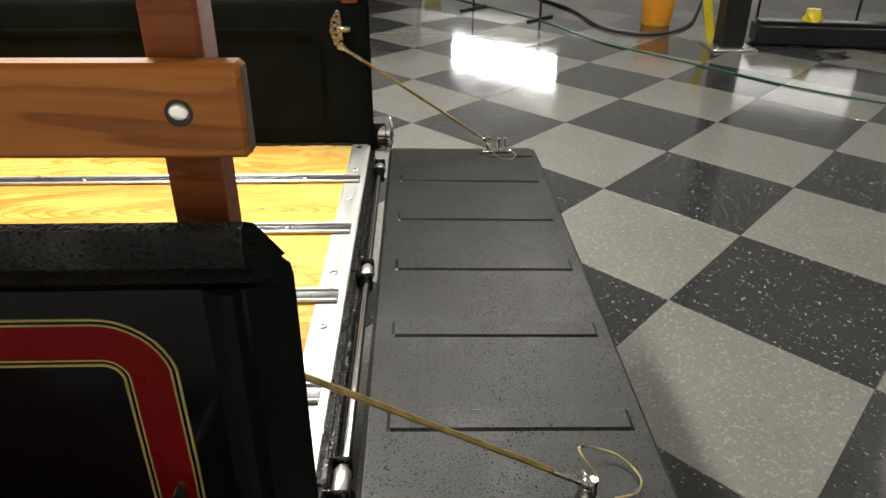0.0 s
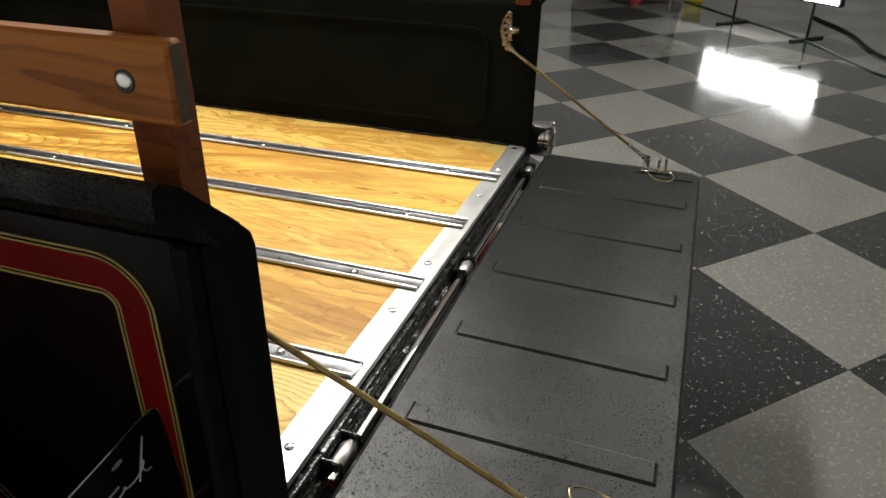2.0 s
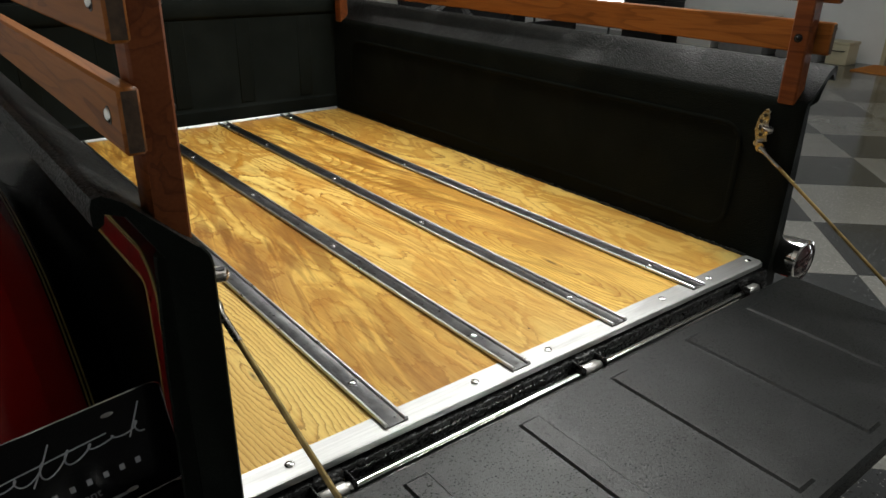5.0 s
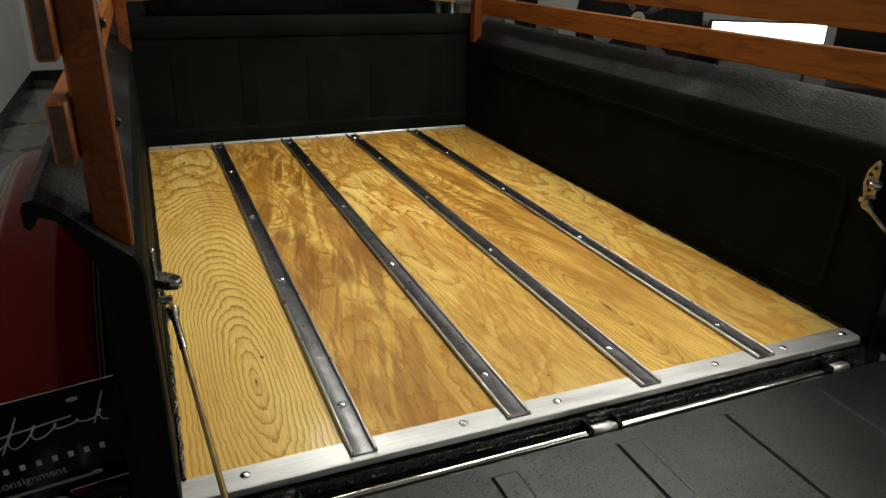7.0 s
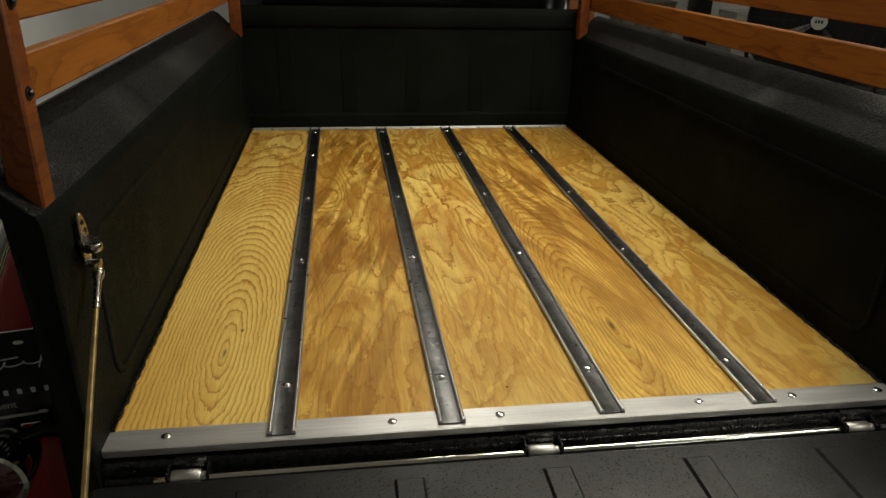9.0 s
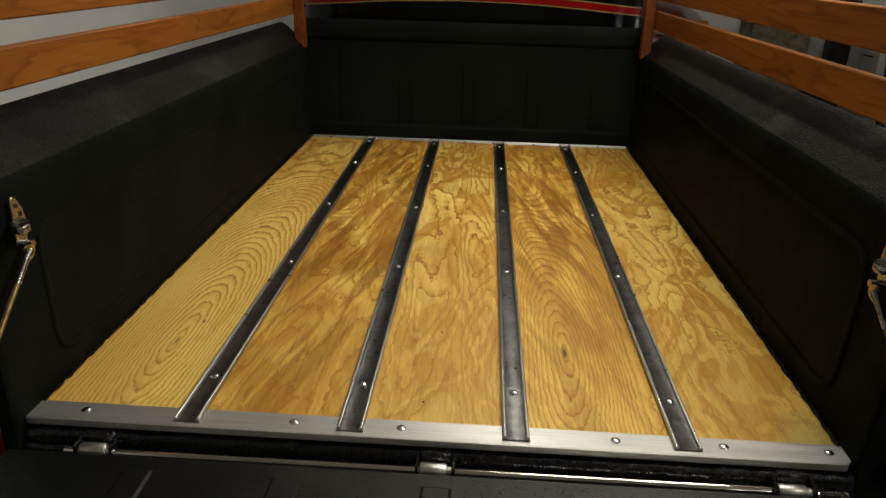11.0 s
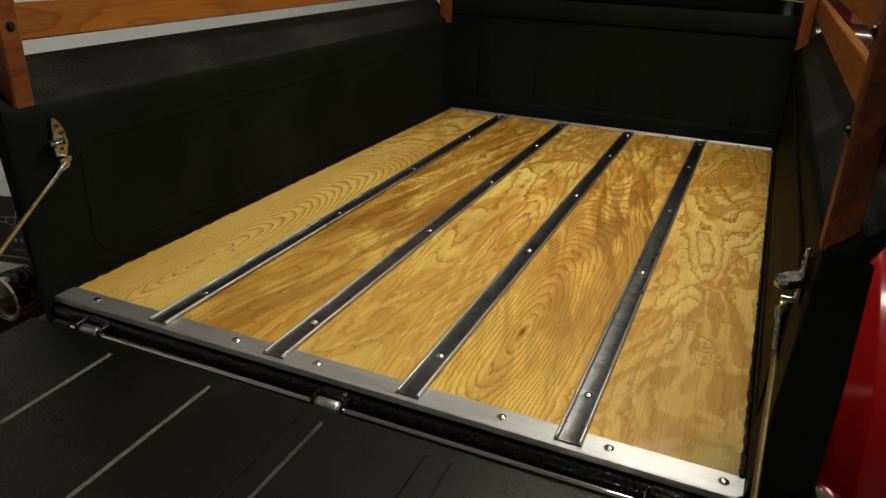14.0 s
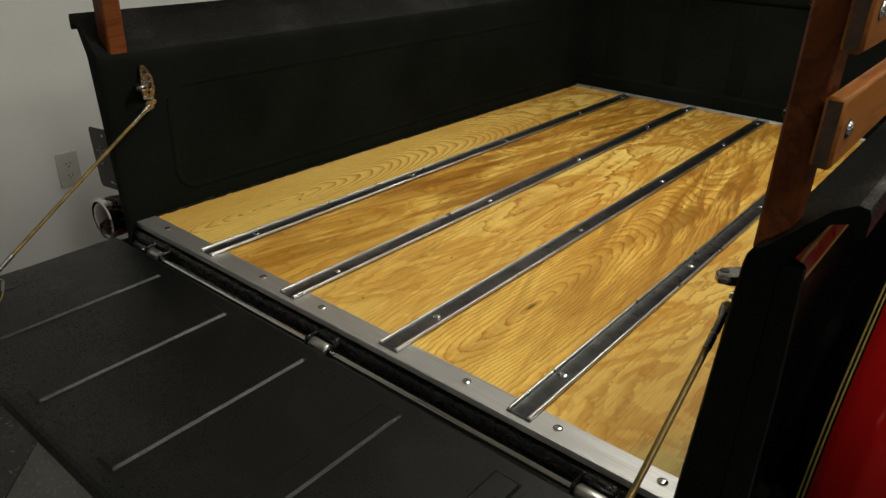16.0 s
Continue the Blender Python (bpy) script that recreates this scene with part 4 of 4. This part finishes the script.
def pickup_truck():
    truck = thing("pickup_truck", "vintage pickup truck, black bed, plywood floor, red fenders", "truck")
    bed_floor(truck)
    for s in (-1, 1):
        side_panel(truck, s)
        fender(truck, s)
        tail_light(truck, s)
    headboard(truck)
    gate_arms(truck, tailgate(truck))
    dealer_plate(truck, -1)
    cab(truck)
    part("chassis_rail", joined([box(-0.45, -0.37, 0.05, 3.4, 0.40, 0.53, 0.006), box(0.35, 0.43, 0.05, 3.4, 0.40, 0.53, 0.006)]), DARKM, truck)


def stake_rack(s):
    rk = thing("stake_rack", "varnished brown wooden stake rack in the bed rail", "stake rack", "stake racks")
    # rear post x range, front post x range
    xr0, xr1, xf0, xf1 = (0.636, 0.674, 0.622, 0.660) if s < 0 else (0.631, 0.664, 0.620, 0.656)
    sh = lambda y: (xf1 - xr1) * (y - 0.02) / 1.83
    for y0, k in (((0.0 if s < 0 else 0.006), 0), (1.845 if s < 0 else 1.828, 1)):
        xa, xb = (xr0, xr1) if k == 0 else (xf0, xf1)
        xa, xb = sorted((s * xa, s * xb))
        bm = box(xa, xb, y0, y0 + 0.038, 1.0, 1.262, 0.003)
        # foot cut to the slope of the rail
        lip_x, e = (0.734, 0.433) if s < 0 else (0.728, 0.429)
        for v in bm.verts:
            if v.co.z < 1.1:
                t = (abs(v.co.x) - 0.648) / (lip_x - 0.03 - 0.648)
                v.co.z = Z + 0.366 + (e - 0.378) * max(t, -0.35) - 0.003 + (v.co.z - 1.0)
        pt = part("post", bm, POST, rk, "dark reddish varnished post")
        for z in ((1.095, 1.196) if s < 0 else (1.082, 1.184)):
            xi = s * (xr0 if k == 0 else xf0)
            # the flat dark disc stands in for the shade of a recessed hole
            part("sunk_bolt", joined([lathe([(0.0088, 0), (0.0088, 0.0010), (0, 0.0011)], pose(xi, y0 + 0.020, z, 0, -90 * s, 0), 14), lathe([(0.0052, 0.001), (0.0052, 0.004), (0.003, 0.006), (0, 0.006)], pose(xi, y0 + 0.020, z, 0, -90 * s, 0), 6)]), DARKM, pt, "small bolt on a dark disc for its recessed hole")
    for z0, z1 in (((1.064, 1.127), (1.165, 1.231)) if s < 0 else ((1.050, 1.114), (1.150, 1.217))):
        a, b = (xr1 + 0.0005, xr1 + 0.0205) if s < 0 else (xr1 + 0.003, xr1 + 0.021)
        ya, yb = (-0.027 if s < 0 else -0.022), 1.885
        bm = prism([(s * (a + sh(ya)), ya), (s * (b + sh(ya)), ya), (s * (b + sh(yb)), yb), (s * (a + sh(yb)), yb)], "z", z0, z1, 0.003)
        sl = part("slat", bm, STAKE, rk)
        part("end_grain", prism([(s * (a + sh(ya) + 0.003), ya - 0.0006), (s * (b + sh(ya) - 0.003), ya - 0.0006), (s * (b + sh(ya) - 0.003), ya + 0.002), (s * (a + sh(ya) + 0.003), ya + 0.002)], "z", z0 + 0.003, z1 - 0.003), ENDGRAIN, sl, "dark weathered end grain")
        for y in ((0.015 if s < 0 else 0.012), 1.855):
            part("carriage_bolt", dome(0.0074, 0.0042, pose(s * (b + sh(y)), y, (z0 + z1) / 2, 0, 90 * s, 0), 16), BOLT, sl, "domed stainless carriage bolt")
            # no recess is cut: a dark disc gives the shade round the head
            part("recess_shade", lathe([(0.0092, 0.0), (0.0092, 0.0006), (0.0, 0.0006)], pose(s * (b + sh(y)), y, (z0 + z1) / 2, 0, 90 * s, 0), 16), DARKM, sl)
    return rk


# ---------------------------------------------------------------- things further off
def light_panel(x, y, ang, z0, z1, glowing, label, h=0.51):
    o = thing("light_panel", label, "light panel", "light panels")
    part("diffuser", box(-0.015, 0.0, -h, h, z0, z1, 0.004), glowing, o)
    part("housing", box(0.002, 0.05, -h - 0.02, h + 0.02, z0 - 0.015, z1 + 0.015, 0.006), DARKM, o)
    for yy in (-0.4, 0.4):
        part("leg", tube([(0.03, yy, z0 - 0.012), (0.03, yy, 0.012)], 0.012, 8), DARKM, o)
        part("foot", box(-0.16, 0.22, yy - 0.02, yy + 0.02, 0, 0.018, 0.004), DARKM, o)
    o.matrix_basis = pose(x, y, 0, 0, 0, ang)
    return o


def lift_column():
    c = thing("lift_column", "black steel column bolted to the floor", "column", at=(4.45, -2.55, 0))
    part("column", box(-0.09, 0.09, -0.09, 0.09, 0.015, 2.6, 0.01), DARKM, c)
    part("base_plate", box(-0.17, 0.17, -0.17, 0.17, 0, 0.016, 0.004), STEEL, c)
    for x in (-0.13, 0.13):
        for y in (-0.13, 0.13):
            part("anchor_bolt", lathe([(0.014, 0), (0.014, 0.014), (0, 0.014)], pose(x, y, 0.016), 6), BOLT, c)


def lift_beam():
    b = thing("ramp_beam", "long black steel beam lying near the column", "beam")
    part("beam", box(0.0, 0.24, -1.9, 0.0, 0.012, 0.16, 0.012), DARKM, b)
    part("top_rail", box(0.05, 0.19, -1.88, -0.02, 0.1605, 0.185, 0.006), DARKM, b)
    for y in (-1.6, -0.3):
        part("foot", box(-0.02, 0.26, y - 0.06, y + 0.06, 0, 0.013, 0.003), DARKM, b)
    b.matrix_basis = pose(4.49, -2.78, 0, 0, 0, -10.5)


def leaning_board():
    o = thing("yellow_board", "narrow yellow board leaning on the black column", "board")
    part("board", box(-0.035, 0.035, -0.006, 0.006, 0, 0.50, 0.004), YELLOW, o)
    o.matrix_basis = pose(4.62, -2.48, 0.0, -20, 8, 55)


def bucket():
    o = thing("bucket", "open orange plastic bucket on the floor", "bucket", at=(5.39, -2.26, 0))
    part("pail", lathe([(0, 0.0), (0.12, 0.0), (0.125, 0.01), (0.155, 0.33), (0.165, 0.33), (0.165, 0.35), (0.150, 0.35), (0.118, 0.02), (0, 0.02)], pose(0, 0, 0), 28), ORANGE, o)
    part("bail_handle", tube(smooth_path([(-0.165, 0, 0.32), (-0.12, -0.15, 0.27), (0, -0.19, 0.25), (0.12, -0.15, 0.27), (0.165, 0, 0.32)], 6), 0.003, 6), BOLT, o)


def clutter(name, label, cat, x, y, w, d, h, mat, lid=None):
    """Box-like shop clutter by the wall: a body, a lid or rim and a handle."""
    o = thing(name, label, cat, at=(x, y, 0))
    part("body", box(-w, w, -d, d, 0.0, h, 0.012, 2), mat, o)
    part("rim", box(-w - 0.008, w + 0.008, -d - 0.008, d + 0.008, h + 0.001, h + 0.035, 0.006), lid or mat, o)
    part("handle", tube(smooth_path([(-w - 0.004, -0.08, h * 0.7), (-w - 0.03, -0.06, h * 0.7), (-w - 0.03, 0.06, h * 0.7), (-w - 0.004, 0.08, h * 0.7)], 4), 0.007, 6), DARKM, o)


def drape(name, label, cat, x, y, w, d, h, mat):
    """Crumpled cloth: a folded sheet with thickness."""
    rnd = random.Random(5)
    bm = bmesh.new()
    n = 9
    rings = []
    for k, t in enumerate((0.0, 0.25, 0.5, 0.75, 1.0)):
        rings.append([(w * (1 - 0.35 * t) * math.cos(a) * (1 + 0.16 * math.sin(3 * a + k)), d * (1 - 0.35 * t) * math.sin(a) * (1 + 0.18 * math.cos(4 * a + 2 * k)), h * t) for a in (2 * math.pi * j / 22 for j in range(22))])
    quads(bm, rings)
    o = part(name, bm, mat, None)
    o.location = (x, y, 0)
    return tagged(o, label, cat)


def draped_table():
    o = thing("draped_table", "table covered by a floor-length black cloth", "table", at=(7.57, 0.42, 0))
    rings = []
    for z, k in ((0.11, 1.06), (0.35, 1.03), (0.6, 1.01), (0.74, 1.0), (0.752, 0.98)):
        pts = []
        for j in range(64):
            a = 2 * math.pi * j / 64
            c, s_ = math.cos(a), math.sin(a)
            e = 0.22
            px = math.copysign(abs(c) ** e, c) * 0.30 * k
            py = math.copysign(abs(s_) ** e, s_) * 0.56 * k
            wv = (1 + 0.03 * math.sin(9 * a) * (0.76 - z))
            pts.append((px * wv, py * wv, z))
        rings.append(pts)
    part("cloth", quads(bmesh.new(), rings), CLOTH, o)
    for x in (-0.24, 0.24):
        for y in (-0.48, 0.48):
            part("table_leg", tube([(x, y, 0.5), (x, y, 0.0)], 0.016, 8), CHROME, o)


def drum_fan():
    o = thing("drum_fan", "large grey drum fan with round white badge", "fan", at=(3.91, 5.15, 0))
    t = pose(0, 0, 0.73, 90, 0, -38)
    part("hoop", lathe([(0.57, -0.16), (0.585, -0.16), (0.585, 0.16), (0.57, 0.16), (0.565, 0.0)], t, 48), DARKM, o)
    for r in (0.12, 0.2, 0.28, 0.36, 0.44, 0.51):
        part("guard_ring", tube([t @ Vector((r * math.cos(a), r * math.sin(a), 0.16)) for a in np.linspace(0, 2 * math.pi, 41)], 0.0025, 5), DARKM, o)
    for k in range(12):
        a = k * math.pi / 6
        part("guard_wire", tube([t @ Vector((0.06 * math.cos(a), 0.06 * math.sin(a), 0.165)), t @ Vector((0.565 * math.cos(a), 0.565 * math.sin(a), 0.158))], 0.0025, 5), DARKM, o)
    for k in range(4):
        a = k * math.pi / 2 + 0.4
        bm = bmesh.new()
        quads(bm, [[t @ Vector((r * math.cos(a + da), r * math.sin(a + da), zz)) for da, zz in ((-0.35, -0.05), (0.0, 0.0), (0.35, 0.06), (0.35, 0.063), (0.0, 0.003), (-0.35, -0.047))] for r in (0.08, 0.3, 0.46)])
        part("blade", bm, GREYM, o)
    part("motor", lathe([(0, -0.14), (0.09, -0.14), (0.09, 0.02), (0, 0.02)], t, 20), DARKM, o)
    part("back_panel", lathe([(0.0, -0.15), (0.56, -0.15), (0.56, -0.145), (0, -0.145)], t, 40), TANPANEL, o)
    b = part("badge", lathe([(0.0, 0.176), (0.062, 0.176), (0.066, 0.172), (0.066, 0.166), (0, 0.166)], t, 24), IVORY, o, "round white badge")
    for k in range(3):
        bm = box(-0.034 + k * 0.024, -0.018 + k * 0.024, -0.012, 0.014, 0.1765, 0.1775)
        bm.transform(t)
        part("badge_bar", bm, SLOT, b)
    for k in (-1, 1):
        part("stand_leg", tube([t @ Vector((0.58 * k, 0, 0)), t @ Vector((0.53 * k, -0.70, 0.0))], 0.02, 8), DARKM, o)
        part("foot", tube([t @ Vector((0.53 * k, -0.715, 0.22)), t @ Vector((0.53 * k, -0.715, -0.22))], 0.014, 8), DARKM, o)


def floor_cord(name, pts, r, mat, label):
    o = part(name, tube(smooth_path([(x, y, r) for x, y in pts], 8), r, 8), mat, None)
    return tagged(o, label, "cable")


def parked_car():
    """Dark red car ahead of the truck, seen in slices past the rack."""
    o = thing("parked_car", "dark red rounded car parked ahead", "car", at=(1.02, 5.75, 0))
    rings = []
    for y, hw, z0, z1 in ((-1.1, 0.45, 0.42, 0.78), (-1.0, 0.66, 0.35, 0.92), (-0.7, 0.76, 0.32, 1.02), (0.2, 0.80, 0.30, 1.08), (1.2, 0.78, 0.30, 1.05), (1.7, 0.6, 0.4, 0.9)):
        rings.append([(hw * math.copysign(abs(math.cos(a)) ** 0.55, math.cos(a)), y, (z0 + z1) / 2 + (z1 - z0) / 2 * math.copysign(abs(math.sin(a)) ** 0.6, math.sin(a))) for a in (2 * math.pi * j / 32 for j in range(32))])
    part("body", quads(bmesh.new(), rings), MAROON, o)
    part("bumper", tube(smooth_path([(-0.72, -1.0, 0.45), (-0.5, -1.2, 0.45), (0.5, -1.2, 0.45), (0.72, -1.0, 0.45)], 6), 0.045, 10), CHROME, o, "chrome bumper")
    for x in (-0.72, 0.72):
        for y in (-0.6, 1.1):
            w = part("wheel", lathe([(0.2, -0.09), (0.30, -0.09), (0.33, -0.06), (0.33, 0.06), (0.30, 0.09), (0.2, 0.09)], pose(x, y, 0.33, 0, 90, 0), 28), RUBBER, o)
            part("hub_cap", lathe([(0.0, -0.07), (0.2, -0.06), (0.2, 0.06), (0, 0.07)], pose(x, y, 0.33, 0, 90, 0), 24), CHROME, w)
    part("door_card", box(-0.02, 0.66, -1.075, -1.045, 0.52, 0.90, 0.02, 2), TANHIDE, o, "tan leather door panel")
    part("trunk_handle", tube(smooth_path([(0.28, -1.06, 0.79), (0.30, -1.10, 0.80), (0.40, -1.10, 0.80), (0.42, -1.05, 0.79)], 4), 0.012, 8), CHROME, o, "chrome handle")
    part("headlight", lathe([(0, 0.03), (0.06, 0.02), (0.085, 0.0), (0.09, -0.06)], pose(-0.5, -1.07, 0.74, 90, 0, 0), 20), CHROME, o)


# ---------------------------------------------------------------- build
room()
pickup_truck()
for side in (-1, 1):
    stake_rack(side)
ceiling_lights()
wall_outlet()
light_panel(5.87, -0.945, -44, 0.31, 0.57, PANEL, "glowing white photo light panel on a low stand", 0.63)
light_panel(4.79, 4.37, 63, 0.568, 0.735, STRIPL, "glowing white strip light on a low stand")
light_panel(5.3, -3.57, -28, 0.33, 0.76, DIM, "dim white photo light panel behind the black beam")
lift_column()
lift_beam()
leaning_board()
bucket()
draped_table()
drum_fan()
parked_car()
floor_cord("extension_cord", [(7.28, -0.2), (6.53, -0.66), (5.60, -1.22), (4.64, -1.58), (4.21, -1.87), (3.66, -2.26), (3.30, -2.52), (2.92, -2.92), (2.5, -3.52)], 0.006, GREEN, "dark green extension cord on the tiled floor")
floor_cord("air_hose", [(6.72, -1.42), (6.04, -1.62), (5.21, -1.71), (4.92, -1.89), (4.89, -2.16), (5.32, -2.55), (6.52, -3.08)], 0.012, RUBBER, "thick black rubber air hose on the floor")
tagged(part("door_mat", box(7.58, 8.2, 1.90, 2.80, 0, 0.014, 0.004), MAT, None), "flat orange mat before the cream door", "mat")
drape("yellow_cloth", "crumpled yellow cloth on the black beam", "cloth", 4.52, -3.21, 0.08, 0.07, 0.09, YELLOW).location.z = 0.186
drape("red_rag", "crumpled red shop rag by the draped table", "cloth", 7.20, 0.29, 0.07, 0.08, 0.07, REDP)
clutter("tool_case", "low yellow tool case by the draped table", "tool case", 7.42, -0.30, 0.11, 0.09, 0.19, YELLOW, DARKM)
drape("rubber_strap", "folded dark rubber strap lying on the tiles", "strap", 4.09, -3.18, 0.07, 0.14, 0.05, RUBBER)
for bx, bw, bh in ((5.05, 0.26, 0.46), (5.72, 0.30, 0.40), (6.40, 0.28, 0.44)):
    clutter("tool_case", "black plastic tool case standing by the wall", "tool case", bx, 7.16, bw, 0.18, bh, DARKM, GREYM)
clutter("storage_box", "tall black storage box standing by the wall", "storage box", 3.80, 7.2, 0.09, 0.12, 0.95, DARKM)
clutter("storage_box", "tan cardboard storage box standing by the wall", "storage box", 3.1, 7.15, 0.30, 0.2, 0.72, TANPANEL)
clutter("storage_box", "white storage box standing by the wall", "storage box", 4.35, 7.15, 0.22, 0.2, 0.62, IVORY)
tagged(part("broom_handle", tube([(5.47, 6.85, 0.0), (5.50, 7.40, 1.25)], 0.016, 10), YELLOW, None), "yellow broom handle leaning on the white wall", "broom handle")
clutter("tool_box", "grey metal tool box standing by the wall", "tool box", 8.0, 3.55, 0.16, 0.26, 0.34, GREYM)
clutter("tool_case", "grey plastic tool case standing by the wall", "tool case", 7.95, 4.25, 0.18, 0.30, 0.42, GREYM, IVORY)
clutter("storage_box", "white storage box standing by the wall", "storage box", 8.0, 4.95, 0.18, 0.26, 0.36, IVORY)
clutter("storage_box", "cream storage box standing by the wall", "storage box", 8.0, 3.1, 0.13, 0.12, 0.22, CREAM)
clutter("tool_case", "black plastic tool case standing by the wall", "tool case", 7.9, 5.7, 0.22, 0.34, 0.52, DARKM)


# tiles of the chequered floor, the nearest ones singly
def floor_tiles():
    fl = bpy.data.objects["floor"]
    g = 0.0012
    data = []
    for mat, nm in ((TILE_L, "tile_light"), (TILE_D, "tile_dark")):
        bm = bmesh.new()
        p, q, c = TX - g, TY - g, 0.0008
        quads(bm, [[(p, 0, -0.003), (0, q, -0.003), (-p, 0, -0.003), (0, -q, -0.003)], [(p, 0, -0.0006), (0, q, -0.0006), (-p, 0, -0.0006), (0, -q, -0.0006)],
                   [(p - c, 0, 0), (0, q - c, 0), (-p + c, 0, 0), (0, -q + c, 0)]])
        k = Matrix(((1, 0.004 / TY, 0), (0, 1, 0), (0, 0, 1)))
        for v in bm.verts:
            v.co = k @ v.co
        data.append(mesh_of(nm, bm, mat, 8))
    far = [bmesh.new(), bmesh.new()]
    cells = []
    for j in range(-16, 24):
        for i in range(-16, 20):
            if (i + j) % 2 == 0:
                continue
            x, y = 1.702 + TX * i + 0.004 * j, -0.938 + TY * j
            if WX0 - TX < x < WX1 + TX and WY0 - TY < y < WY1 + TY:
                cells.append((math.hypot(x - 2.2, y + 0.6), x, y, j % 2))
    cells.sort()
    for k, (_, x, y, c) in enumerate(cells):
        inside = WX0 + TX < x < WX1 - TX and WY0 + TY < y < WY1 - TY
        if k < 240 and inside:
            o = new("tile", data[c])
            o.parent = fl
            o.location = (x, y, 0)
        else:
            bm = bmesh.new()
            bm.from_mesh(data[c])
            bmesh.ops.translate(bm, verts=bm.verts, vec=(x, y, 0))
            if not inside:
                # cut at the walls
                for co, no in (((WX0, 0, 0), (-1, 0, 0)), ((WX1 + 0.1, 0, 0), (1, 0, 0)), ((0, WY0, 0), (0, -1, 0)), ((0, WY1, 0), (0, 1, 0))):
                    bmesh.ops.bisect_plane(bm, geom=bm.verts[:] + bm.edges[:] + bm.faces[:], plane_co=co, plane_no=no, clear_outer=True)
            me = bpy.data.meshes.new("tmp")
            bm.to_mesh(me)
            bm.free()
            far[c].from_mesh(me)
            bpy.data.meshes.remove(me)
    for c in (0, 1):
        if far[c].verts:
            tagged(part("far_tiles", far[c], (TILE_L, TILE_D)[c], fl), kind="stuff")
        else:
            far[c].free()


floor_tiles()
